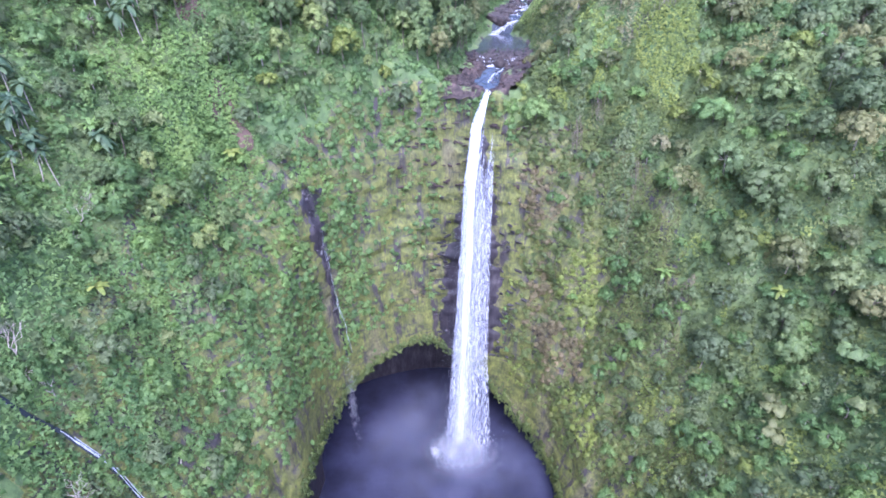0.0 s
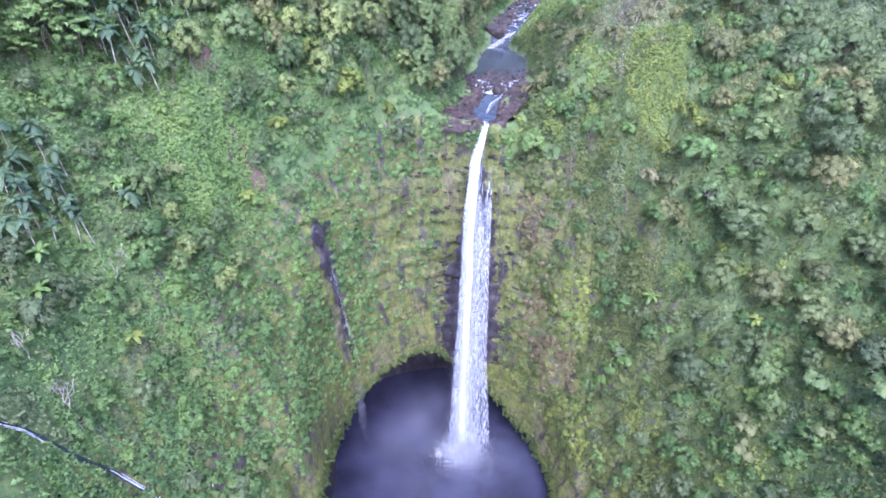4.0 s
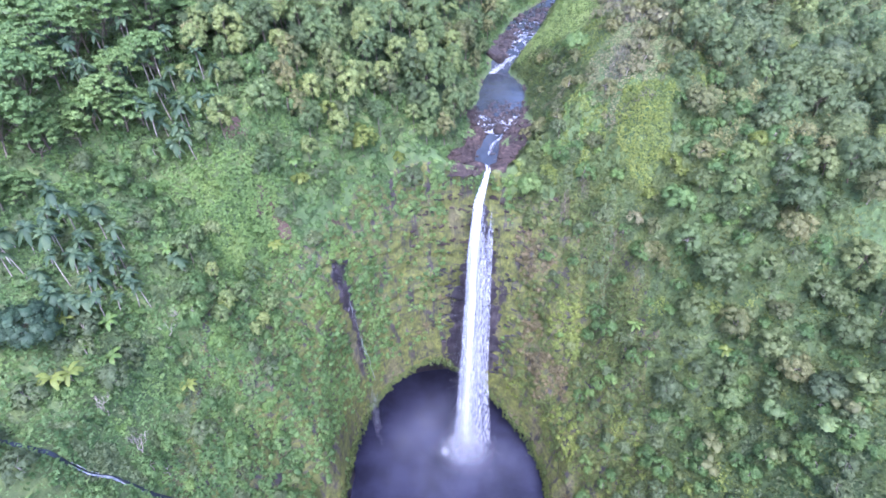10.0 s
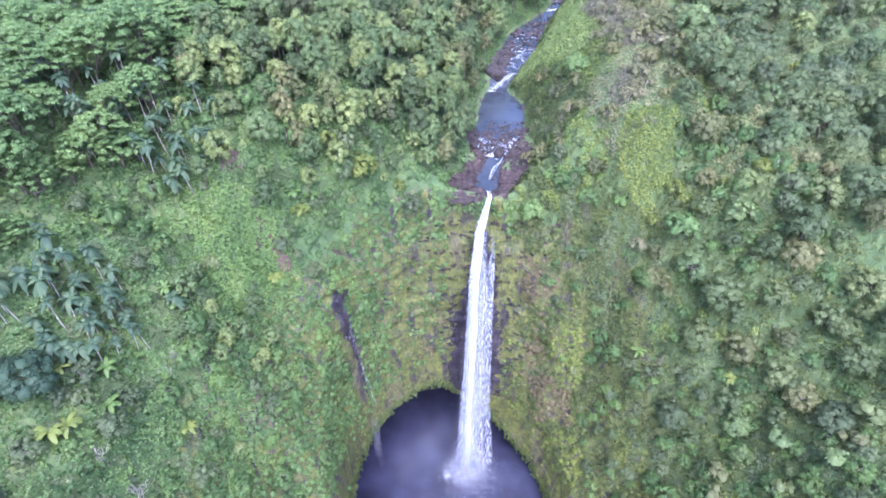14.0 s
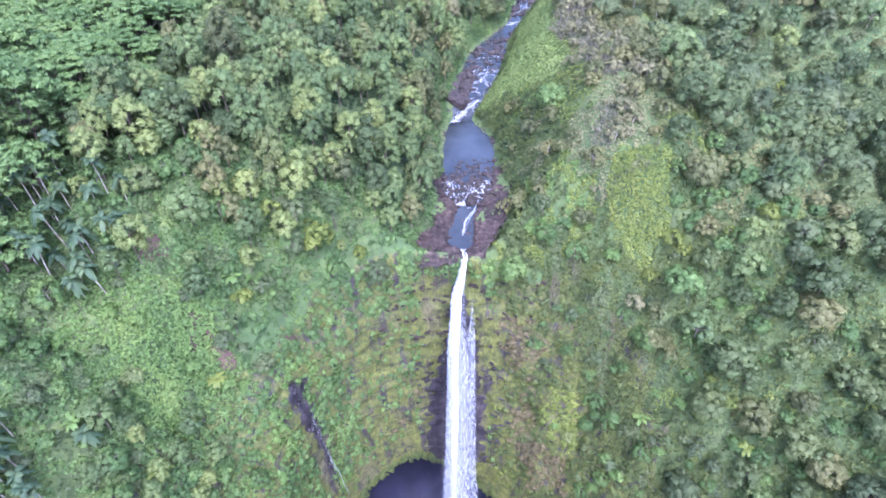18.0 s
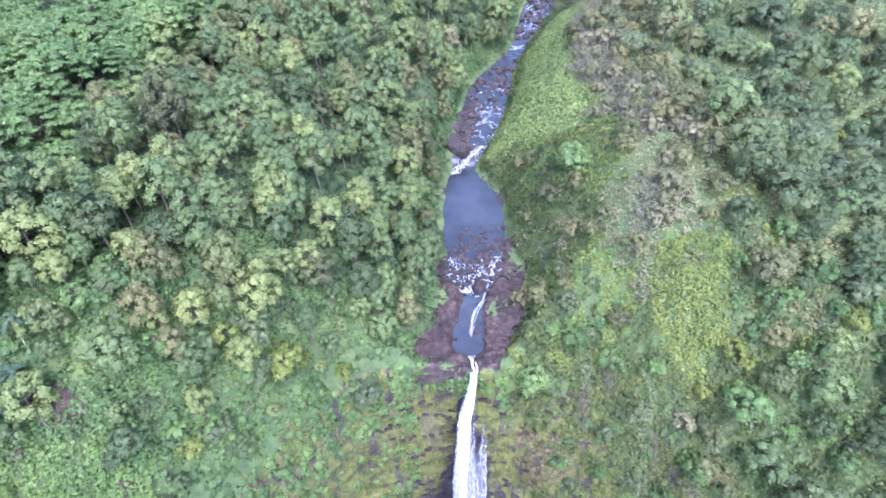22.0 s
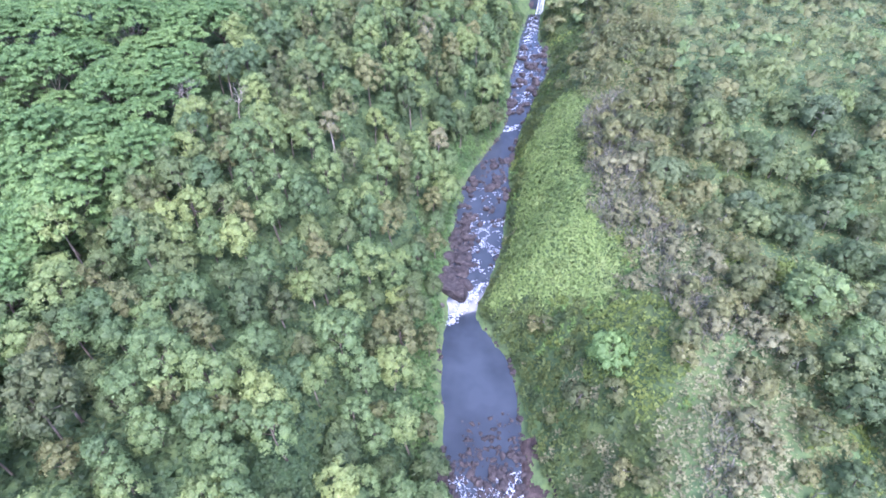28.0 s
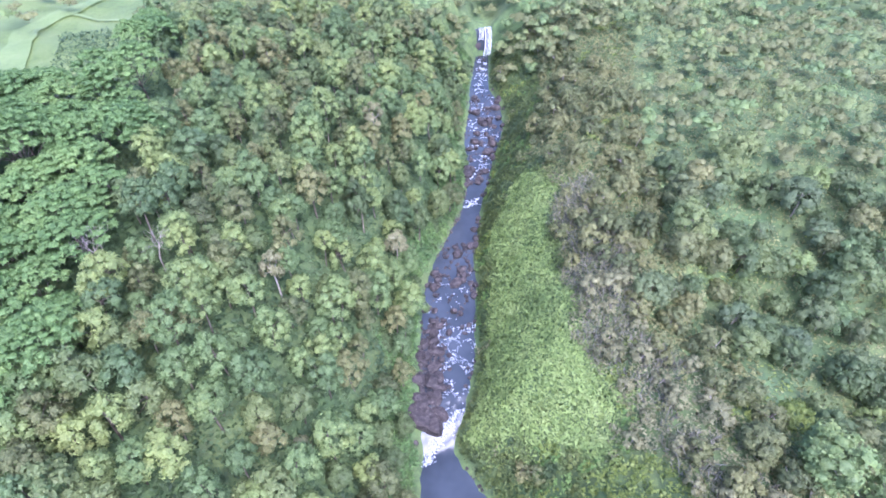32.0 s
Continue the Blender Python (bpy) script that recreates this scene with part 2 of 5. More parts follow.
def leafage(name, dark, mid, light, patch=0.07, by_object=0.75, thin=0.45, calm=0.0):
    """Leaves: colour differs from plant to plant, from clump to clump and from leaf to leaf."""
    dark, mid, light = ((r * 1.02, g, b * 1.10) for r, g, b in (dark, mid, light))
    m, nt, bsdf = nodes_of(name)
    info, geo = nt.nodes.new("ShaderNodeObjectInfo"), nt.nodes.new("ShaderNodeNewGeometry")
    n1 = noise_at(nt, patch, 3.0)
    n2 = noise_at(nt, 0.55, 2.0)
    def scaled(source, gain, offset):
        n = nt.nodes.new("ShaderNodeMath")
        n.operation = "MULTIPLY_ADD"
        nt.links.new(source, n.inputs[0])
        n.inputs[1].default_value = gain
        if isinstance(offset, float):
            n.inputs[2].default_value = offset
        else:
            nt.links.new(offset, n.inputs[2])
        return n.outputs[0]

    wide = 1.9 - 1.1 * by_object
    fac = scaled(n1, wide, 0.5 - wide / 2 - by_object / 2)
    fac = scaled(info.outputs["Random"], by_object, fac)
    grain = 0.9 - 0.55 * by_object
    fac = scaled(n2, grain, scaled(fac, 1.0, -grain / 2))
    col = ramp(nt, fac, [(0.0, dark), (0.45, mid), (1.0, light)])
    hsv = nt.nodes.new("ShaderNodeHueSaturation")
    vr = nt.nodes.new("ShaderNodeMapRange")
    nt.links.new(geo.outputs["Random Per Island"], vr.inputs["Value"])
    vr.inputs["To Min"].default_value, vr.inputs["To Max"].default_value = 0.84, 1.2
    nt.links.new(vr.outputs[0], hsv.inputs["Value"])
    nt.links.new(col, hsv.inputs["Color"])
    fine = noise_at(nt, 3.4, 4.0, 0.8)
    speck = blend(nt, 1.0 - calm, hsv.outputs[0], ramp(nt, fine, [(0.34, (0.76, 0.77, 0.76)), (0.5, (1.04, 1.04, 1.03)), (0.66, (1.36, 1.34, 1.28))]), "MULTIPLY")
    nt.links.new(speck, bsdf.inputs["Base Color"])
    bump(nt, bsdf, fine, 0.25 * (1 - calm), 0.3)
    bsdf.inputs["Roughness"].default_value = 0.55
    bsdf.inputs["Specular IOR Level"].default_value = 0.3
    tr = nt.nodes.new("ShaderNodeBsdfTranslucent")
    nt.links.new(speck, tr.inputs["Color"])
    ms = nt.nodes.new("ShaderNodeMixShader")
    ms.inputs[0].default_value = thin
    nt.links.new(bsdf.outputs[0], ms.inputs[1])
    nt.links.new(tr.outputs[0], ms.inputs[2])
    nt.links.new(ms.outputs[0], nt.nodes["Material Output"].inputs["Surface"])
    return m


def rock_material(name, dark, mid, light, scale=0.5, stretch=None, rough=0.75):
    m, nt, bsdf = nodes_of(name)
    n1, n2 = noise_at(nt, scale, 6.0, 0.65, stretch), noise_at(nt, scale * 0.18, 3.0)
    c1 = ramp(nt, n1, [(0.3, dark), (0.5, mid), (0.72, light)])
    c2 = ramp(nt, n2, [(0.35, (0.7, 0.7, 0.7)), (0.65, (1.15, 1.1, 1.05))])
    nt.links.new(blend(nt, 1.0, c1, c2, "MULTIPLY"), bsdf.inputs["Base Color"])
    bsdf.inputs["Roughness"].default_value = rough
    bsdf.inputs["Specular IOR Level"].default_value = 0.3
    bump(nt, bsdf, n1, 0.8, 0.5)
    return m


def soil_material():
    m, nt, bsdf = nodes_of("overgrown_soil")
    n1, n2 = noise_at(nt, 0.35, 6.0, 0.7), noise_at(nt, 0.04, 3.0)
    c = ramp(nt, n1, [(0.32, (0.034, 0.052, 0.020)), (0.5, (0.062, 0.094, 0.032)), (0.7, (0.105, 0.145, 0.046))])
    b = ramp(nt, n2, [(0.4, (0.8, 0.9, 0.8)), (0.62, (1.15, 1.05, 0.9))])
    nt.links.new(blend(nt, 1.0, c, b, "MULTIPLY"), bsdf.inputs["Base Color"])
    bsdf.inputs["Roughness"].default_value = 0.9
    bump(nt, bsdf, n1, 0.8, 0.5)
    return m


def moss_wall_material():
    """Steep basalt under moss and ferns, with dark wet streaks that run down it."""
    m, nt, bsdf = nodes_of("mossy_basalt")
    n1 = noise_at(nt, 0.45, 6.0, 0.65)
    n2 = noise_at(nt, 0.30, 5.0, 0.7, (1.0, 1.0, 0.16))
    n3 = noise_at(nt, 0.09, 3.0, 0.5, (1.0, 1.0, 0.35))
    moss = ramp(nt, n1, [(0.3, (0.022, 0.027, 0.008)), (0.5, (0.072, 0.082, 0.015)), (0.72, (0.135, 0.138, 0.030))])
    rock = ramp(nt, n1, [(0.3, (0.012, 0.011, 0.012)), (0.55, (0.035, 0.028, 0.030)), (0.8, (0.09, 0.07, 0.06))])
    tan = ramp(nt, n1, [(0.3, (0.055, 0.056, 0.022)), (0.7, (0.125, 0.112, 0.055))])
    base = blend(nt, ramp(nt, n3, [(0.56, (0, 0, 0)), (0.68, (1, 1, 1))]), moss, tan)
    grain = ramp(nt, noise_at(nt, 1.7, 6.0, 0.8, (1.0, 1.0, 0.3)), [(0.36, (0.5, 0.5, 0.52)), (0.5, (1.0, 1.0, 1.0)), (0.66, (1.5, 1.45, 1.35))])
    cover_ = blend(nt, ramp(nt, n2, [(0.54, (0, 0, 0)), (0.60, (1, 1, 1))]), blend(nt, ramp(nt, noise_at(nt, 0.5, 5.0, 0.7, (0.35, 0.35, 1.6)), [(0.58, (0, 0, 0)), (0.62, (1, 1, 1))]), base, rock), rock)
    nt.links.new(blend(nt, 1.0, cover_, grain, "MULTIPLY"), bsdf.inputs["Base Color"])
    bsdf.inputs["Roughness"].default_value = 0.7
    bump(nt, bsdf, n1, 0.9, 0.6)
    return m


def water_material(name, colour, rough, scale=0.8, strength=0.25):
    m, nt, bsdf = nodes_of(name)
    n1, n2 = noise_at(nt, scale, 4.0, 0.6), noise_at(nt, 0.06, 3.0)
    c = ramp(nt, n2, [(0.35, tuple(v * 0.7 for v in colour)), (0.65, tuple(v * 1.3 for v in colour))])
    nt.links.new(c, bsdf.inputs["Base Color"])
    bsdf.inputs["Roughness"].default_value = rough
    bsdf.inputs["IOR"].default_value = 1.33
    bump(nt, bsdf, n1, strength, 0.3)
    return m


def foam_material(name, lo, hi, see=0.0):
    m, nt, bsdf = nodes_of(name)
    n1 = noise_at(nt, 2.2, 5.0, 0.7, (1, 1, 0.07))
    info = nt.nodes.new("ShaderNodeObjectInfo")
    own = ramp(nt, info.outputs["Random"], [(0.0, (0.62, 0.64, 0.70)), (0.7, (1, 1, 1))])
    nt.links.new(blend(nt, 1.0, ramp(nt, n1, [(0.3, lo), (0.62, hi)]), own, "MULTIPLY"), bsdf.inputs["Base Color"])
    bsdf.inputs["Roughness"].default_value = 0.6
    if see:
        tp, ms = nt.nodes.new("ShaderNodeBsdfTransparent"), nt.nodes.new("ShaderNodeMixShader")
        nt.links.new(ramp(nt, n1, [(0.36, (1, 1, 1)), (0.62, (1 - see,) * 3)]), ms.inputs[0])
        nt.links.new(bsdf.outputs[0], ms.inputs[1])
        nt.links.new(tp.outputs[0], ms.inputs[2])
        nt.links.new(ms.outputs[0], nt.nodes["Material Output"].inputs["Surface"])
    return m


SOIL = soil_material()
WALL = moss_wall_material()
BOULDER = rock_material("river_basalt", (0.013, 0.011, 0.0115), (0.034, 0.028, 0.028), (0.085, 0.071, 0.068), 0.9)
SHELF = rock_material("shelf_basalt", (0.010, 0.007, 0.0065), (0.031, 0.022, 0.020), (0.090, 0.066, 0.058), 0.55)
WETROCK = rock_material("wet_basalt", (0.010, 0.009, 0.012), (0.028, 0.025, 0.032), (0.065, 0.058, 0.062), 0.5, (1, 1, 0.3), 0.4)
STREAM = water_material("stream_water", (0.030, 0.036, 0.044), 0.10, 0.9, 0.15)
POOL = water_material("pool_water", (0.019, 0.020, 0.036), 0.2, 0.6, 0.5)
FOAM = foam_material("white_water", (0.17, 0.185, 0.23), (0.56, 0.57, 0.61))
VEIL = foam_material("falling_spray", (0.24, 0.26, 0.34), (0.50, 0.52, 0.58), 0.62)


def mist_material():
    """Drifting water vapour: mostly clear, densest in the middle of each bank."""
    m, nt, bsdf = nodes_of("mist")
    bsdf.inputs["Base Color"].default_value = (0.42, 0.44, 0.55, 1)
    bsdf.inputs["Roughness"].default_value = 1.0
    tc, g = nt.nodes.new("ShaderNodeTexCoord"), nt.nodes.new("ShaderNodeTexGradient")
    g.gradient_type = "SPHERICAL"
    nt.links.new(tc.outputs["Object"], g.inputs["Vector"])
    n1 = noise_at(nt, 0.10, 4.0, 0.6)
    dense = blend(nt, 1.0, ramp(nt, g.outputs["Fac"], [(0.0, (0, 0, 0)), (0.9, (0.062, 0.062, 0.062))]), ramp(nt, n1, [(0.3, (0.25, 0.25, 0.25)), (0.7, (1, 1, 1))]), "MULTIPLY")
    tp, ms = nt.nodes.new("ShaderNodeBsdfTransparent"), nt.nodes.new("ShaderNodeMixShader")
    nt.links.new(dense, ms.inputs[0])
    nt.links.new(tp.outputs[0], ms.inputs[1])
    nt.links.new(bsdf.outputs[0], ms.inputs[2])
    nt.links.new(ms.outputs[0], nt.nodes["Material Output"].inputs["Surface"])
    return m


MIST = mist_material()
TWIG = rock_material("dry_twigs", (0.08, 0.078, 0.058), (0.155, 0.15, 0.115), (0.25, 0.24, 0.19), 1.2, None, 0.9)
BARK = rock_material("bark", (0.05, 0.04, 0.03), (0.13, 0.11, 0.085), (0.26, 0.23, 0.19), 1.5, (1, 1, 0.3), 0.9)
PALEBARK = rock_material("pale_bark", (0.16, 0.14, 0.12), (0.30, 0.27, 0.24), (0.48, 0.45, 0.41), 1.5, (1, 1, 0.3), 0.9)
LEAF_CANOPY = leafage("canopy_leaves", (0.078, 0.122, 0.048), (0.136, 0.194, 0.066), (0.238, 0.282, 0.084))
LEAF_RIDGE = leafage("ridge_leaves", (0.076, 0.097, 0.038), (0.131, 0.148, 0.054), (0.199, 0.199, 0.074))
LEAF_SPREAD = leafage("feathery_leaves", (0.078, 0.137, 0.042), (0.125, 0.201, 0.059), (0.179, 0.256, 0.074), by_object=0.35)
LEAF_VALLEY = leafage("valley_leaves", (0.061, 0.092, 0.035), (0.103, 0.141, 0.050), (0.167, 0.202, 0.067))
# shrub green darkened: the shade under the left forest is in this colour
LEAF_FOREST_SHADE = leafage("forest_shade_leaves", (0.036, 0.062, 0.026), (0.064, 0.104, 0.040), (0.105, 0.150, 0.054), 0.11, 0.0)
LEAF_GREY = leafage("grey_leaves", (0.071, 0.100, 0.044), (0.102, 0.138, 0.057), (0.144, 0.178, 0.070))
LEAF_PALM = leafage("palm_leaves", (0.035, 0.065, 0.034), (0.056, 0.097, 0.046), (0.098, 0.144, 0.061))
LEAF_SHRUB = leafage("shrub_leaves", (0.053, 0.098, 0.032), (0.094, 0.162, 0.047), (0.147, 0.216, 0.058), 0.11, 0.0)
LEAF_SLOPE = leafage("slope_leaves", (0.044, 0.065, 0.021), (0.082, 0.113, 0.031), (0.138, 0.160, 0.041), 0.11, 0.0)
LEAF_YELLOW = leafage("yellow_fern", (0.103, 0.139, 0.031), (0.150, 0.192, 0.039), (0.202, 0.236, 0.051), 0.11, 0.0, 0.45, 0.4)
LEAF_DRY = leafage("dry_fern", (0.114, 0.120, 0.053), (0.187, 0.188, 0.086), (0.255, 0.248, 0.125), 0.11, 0.0)
LEAF_TAN = leafage("tan_fern", (0.077, 0.071, 0.032), (0.128, 0.112, 0.053), (0.182, 0.151, 0.076), 0.11, 0.0)
LEAF_GRASS = leafage("tall_grass", (0.141, 0.199, 0.052), (0.187, 0.256, 0.067), (0.234, 0.296, 0.087), 0.11, 0.0, 0.45, 0.4)
LEAF_LUSH = leafage("lush_creeper", (0.075, 0.129, 0.035), (0.114, 0.189, 0.046), (0.163, 0.230, 0.055), 0.11, 0.0)

# ---- ground ----
def axis(lo, hi, step):
    far = [90, 220, 420, 700, 1100, 1700, 2600]
    return np.concatenate([lo - np.array(far[::-1], float), np.arange(lo, hi + 0.1, step), hi + np.array(far, float)])


gx, gy = axis(-250, 330, 2.4), axis(-60, 620, 2.4)
GX, GY = np.meshgrid(gx, gy, indexing="ij")
GZ = ground(GX, GY)
GF = grid_faces(len(gx), len(gy))
gd, ga = rim_coords(GX.ravel(), GY.ravel())
inner = (gd < 33) & (ga > -150) & (ga < 310)
GF = GF[~inner[GF].all(axis=1)]
tagged(mesh_object("ground", np.stack([GX, GY, GZ], -1).reshape(-1, 3), GF, SOIL, smooth=True), "steep forest floor of dark soil under undergrowth", "ground", kind="structure")

# ---- the walls of the amphitheatre, with the undercut grotto behind the pool ----
CA = np.concatenate([np.arange(-150, -20, 3.0), np.arange(-20, 215, 0.8), np.arange(215, 311, 3.0)])
fine = np.linspace(0, 38, 300)
NV = 130
WALLS = np.zeros((len(CA), NV, 3))
for i, a in enumerate(CA):
    px, py = rim_point(fine, np.full(300, a))
    pz = ground(px, py)
    run = np.concatenate([[0], np.cumsum(np.hypot(np.diff(fine), np.diff(pz)))])
    dd = np.interp(np.linspace(0, run[-1], NV), run, fine)
    px, py = rim_point(dd, np.full(NV, a))
    WALLS[i] = np.stack([px, py, np.interp(dd, fine, pz)], -1)
aa = np.radians(np.clip(CA, 0, 180))[:, None]
OUT = np.stack([np.cos(aa), np.sin(aa)], -1)
dcol = rim_coords(WALLS[..., 0], WALLS[..., 1])[0]
fade = np.clip((24 - dcol) / 9, 0, 1) * np.clip((132 - WALLS[..., 2]) / 12, 0.12, 1)
px, py, pz = WALLS[..., 0], WALLS[..., 1], WALLS[..., 2]
ledge = ((pz / 7.5 + 0.6 * vnoise(px / 30, py / 30)) % 1.0 - 0.5) * 1.6
relief = fade * np.clip(dcol / 3, 0.15, 1) * (1.8 * vnoise(px / 13, py / 13, pz / 16) + 0.8 * vnoise(px / 4, py / 4, pz / 4) + 0.7 * ledge * np.clip(2.2 * vnoise(px / 11, py / 11, pz / 9 + 3.0), 0, 1))
WALLS[..., 0] += OUT[..., 0] * relief
WALLS[..., 1] += OUT[..., 1] * relief
WALLS[:, -6:, 2] -= 0.5
WALLS[..., 2] -= 1.6 * np.clip((dcol - 14) / 4, 0, 1) * np.clip((WALLS[..., 2] - 118) / 8, 0, 1)
cliff_mesh = mesh_object("cliff", WALLS.reshape(-1, 3), grid_faces(len(CA), NV), WALL, smooth=True)
cliff_mesh.data.materials.append(SOIL)
cf = grid_faces(len(CA), NV)
soil_top = (dcol.ravel()[cf].mean(1) > 12 + 3 * vnoise(px.ravel()[cf[:, 0]] / 4, py.ravel()[cf[:, 0]] / 4)) & (WALLS[..., 2].ravel()[cf].mean(1) > 124)
cliff_mesh.data.polygons.foreach_set("material_index", soil_top.astype(np.int32))
tagged(cliff_mesh, "sheer basalt cliff under olive moss and ferns", "cliff", kind="structure")

GROTTO = []
for back, down in ((0, 0), (1.5, 0.02), (7, 0.06), (16, 0.14), (25, 0.32), (29, 0.7), (28.5, 1.08)):
    foot = WALLS[:, 0, :]
    w = np.clip((75 - np.abs(CA - 100)) / 50, 0.12, 1.0)
    k = back * w + 0.5 * vnoise(CA / 9.0, back)
    GROTTO.append(np.stack([foot[:, 0] + OUT[:, 0, 0] * k, foot[:, 1] + OUT[:, 0, 1] * k, foot[:, 2] * (1 - down)], -1))
GROTTO = np.stack(GROTTO, 1)
tagged(mesh_object("grotto_wall", GROTTO.reshape(-1, 3), grid_faces(len(CA), GROTTO.shape[1]), WETROCK, smooth=True), "black wet rock of the undercut behind the plunge pool", "cliff", kind="structure")

# ---- water ----
pr, pa = np.meshgrid(np.linspace(0, 84, 60), np.linspace(0, 2 * np.pi, 121), indexing="ij")
PX, PY = pr * np.cos(pa), 122 + pr * np.sin(pa) * 1.0
PZ = 0.35 * vnoise(PX / 2.5, PY / 2.5) * np.exp(-np.hypot(PX - 6, PY - 150) / 30)
tagged(mesh_object("plunge_pool", np.stack([PX, PY, PZ], -1).reshape(-1, 3), grid_faces(60, 121), POOL, smooth=True), "dark blue-black plunge pool below the waterfall", "pool", kind="structure")

ox, oy = np.meshgrid(np.linspace(-47, 47, 40), np.linspace(-170, 64, 80), indexing="ij")
tagged(mesh_object("outlet_stream", np.stack([ox, oy, -0.5 + 0.12 * vnoise(ox / 3, oy / 3)], -1).reshape(-1, 3), grid_faces(40, 80), POOL, smooth=True), "dark water that leaves the plunge pool down the gorge", "stream", kind="structure")

sy = np.concatenate([np.arange(179.4, 488, 0.8), [488.8, 489.6, 490.4]])
sv = np.linspace(-0.12, 1.12, 34)
SX = np.interp(sy, RIVER_Y, RIVER_L)[:, None] * (1 - sv) + np.interp(sy, RIVER_Y, RIVER_R)[:, None] * sv
SY = np.repeat(sy[:, None], 34, 1)
fall = np.gradient(bed(sy), sy)[:, None]
SZ = bed(SY) - 0.45 + np.clip(fall * 6, 0.04, 0.9) * 0.45 * vnoise(SX / 1.6, SY / 1.6)
tagged(mesh_object("stream", np.stack([SX, SY, SZ], -1).reshape(-1, 3), grid_faces(len(sy), 34), STREAM, smooth=True), "slate-blue mountain stream between basalt boulders", "stream", kind="structure")


def ribbon(points, widths, across, lift=0.0):
    """A folded strip of water along points: five vertices across."""
    points, widths = np.asarray(points, float), np.asarray(widths, float)[:, None, None]
    prof = np.array([-1.0, -0.5, 0.0, 0.5, 1.0])[None, :, None]
    hump = np.array([0.0, 0.75, 1.0, 0.75, 0.0])[None, :, None]
    across = np.asarray(across, float)[None, None, :]
    front = np.array([0.0, -1.0, 0.15])[None, None, :]
    return (points[:, None, :] + prof * widths * across + hump * widths * front * 0.9).reshape(-1, 3), grid_faces(len(points), 5)


def merge(pieces):
    verts, faces, base = [], [], 0
    for v, f in pieces:
        verts.append(v)
        faces.append(f + base)
        base += len(v)
    return np.concatenate(verts), np.concatenate(faces)


def unit(v):
    return v / (np.linalg.norm(v, axis=-1, keepdims=True) + 1e-9)


def dome_template():
    """The dense heart of a leafy mass: a tip, a ring of five and a ring of seven."""
    v = [(0, 0, 1.0)]
    v += [(0.68 * math.cos(k * 2 * math.pi / 5), 0.68 * math.sin(k * 2 * math.pi / 5), 0.72) for k in range(5)]
    v += [(math.cos((k + 0.3) * 2 * math.pi / 7), math.sin((k + 0.3) * 2 * math.pi / 7), -0.05) for k in range(7)]
    f = [(0, 1 + k, 1 + (k + 1) % 5) for k in range(5)]
    a, b = 0, 0
    while a < 5 or b < 7:
        if b >= 7 or (a < 5 and (a + 1) / 5 < (b + 1.3) / 7):
            f.append((1 + a % 5, 6 + b % 7, 1 + (a + 1) % 5))
            a += 1
        else:
            f.append((1 + a % 5, 6 + b % 7, 6 + (b + 1) % 7))
            b += 1
    return np.array(v), np.array(f)


def lobe_template():
    """A rounded lump without its underside."""
    bm = bmesh.new()
    bmesh.ops.create_icosphere(bm, subdivisions=2, radius=1.0)
    bm.verts.ensure_lookup_table()
    v = np.array([x.co[:] for x in bm.verts])
    f = np.array([[x.index for x in q.verts] for q in bm.faces])
    bm.free()
    f = f[v[f][:, :, 2].mean(1) > -0.35]
    used = np.unique(f)
    return v[used], np.searchsorted(used, f)


DOME, LOBE = dome_template(), lobe_template()


def lumps(c, up, radius, flat, template, rough=0.22):
    """Leafy masses with an uneven skin at places c, along directions up."""
    tv, tf = template
    n, k = len(c), len(tv)
    a = unit(np.cross(up, rng.normal(size=(n, 3))))
    b = np.cross(up, a)
    r = np.asarray(radius, float).reshape(-1, 1, 1) * (1 + rough * rng.uniform(-1, 1, (n, k, 1)))
    v = c[:, None, :] + r * (tv[None, :, :1] * a[:, None, :] + tv[None, :, 1:2] * b[:, None, :] + flat * tv[None, :, 2:] * up[:, None, :])
    f = (np.arange(n)[:, None, None] * k + tf[None]).reshape(-1, 3)
    return v.reshape(-1, 3), f


def fall_line(u, s):
    """Middle of the falling water: s from 0 at the lip to 1 at the pool, u from -1 to 1 across."""
    drop = 135 * s ** 1.25
    tt = np.sqrt(drop * 2 / 9.8)
    half = np.interp(s, [0, 0.05, 0.12, 0.4, 0.75, 1.0], [0.8, 1.3, 1.8, 1.9, 2.3, 3.3])
    xm = np.interp(s, [0, 0.04, 0.12, 0.3, 1.0], [14.4, 13.2, 11.0, 9.4, 6.2])
    return xm + u * half, 180.0 - FALL_V * tt, 135.2 - drop


FALL_V = 5.6
waterfall = tagged(new("waterfall"), "tall white waterfall plunging from the stream's lip", "waterfall")
pieces, edges = [], []
for k in range(230):
    u0 = rng.normal() * 0.5 - 0.1
    edges.append(abs(u0 + 0.1) > 0.8)
    s0 = 0.0 if k < 60 else rng.uniform(0, 0.8)
    s1 = 1.0 if k < 60 else min(1.0, s0 + rng.uniform(0.15, 0.4))
    s = np.linspace(s0, s1, 60 if k < 60 else 26)
    u = u0 + 0.30 * vnoise(s * 13, k * 3.7, 0.0, 3) + 0.22 * vnoise(s * 7, 5.0)
    x, y, z = fall_line(u, s)
    w = np.interp(s, [0, 0.1, 1], [0.22, 0.32, 0.5]) * rng.uniform(0.4, 1.15) * (0.75 + 0.5 * vnoise(s * 30, k * 1.3))
    w *= np.clip((s1 - s) * 12, 0.1, 1) if s1 < 1 else 1
    w *= np.clip((s - s0) * 12, 0.1, 1) if s0 > 0 else 1
    y = y - rng.uniform(-0.6, 0.9) * np.clip(s * 5, 0, 1)
    pieces.append(ribbon(np.stack([x, y, z], -1), w, (1, 0, 0)))
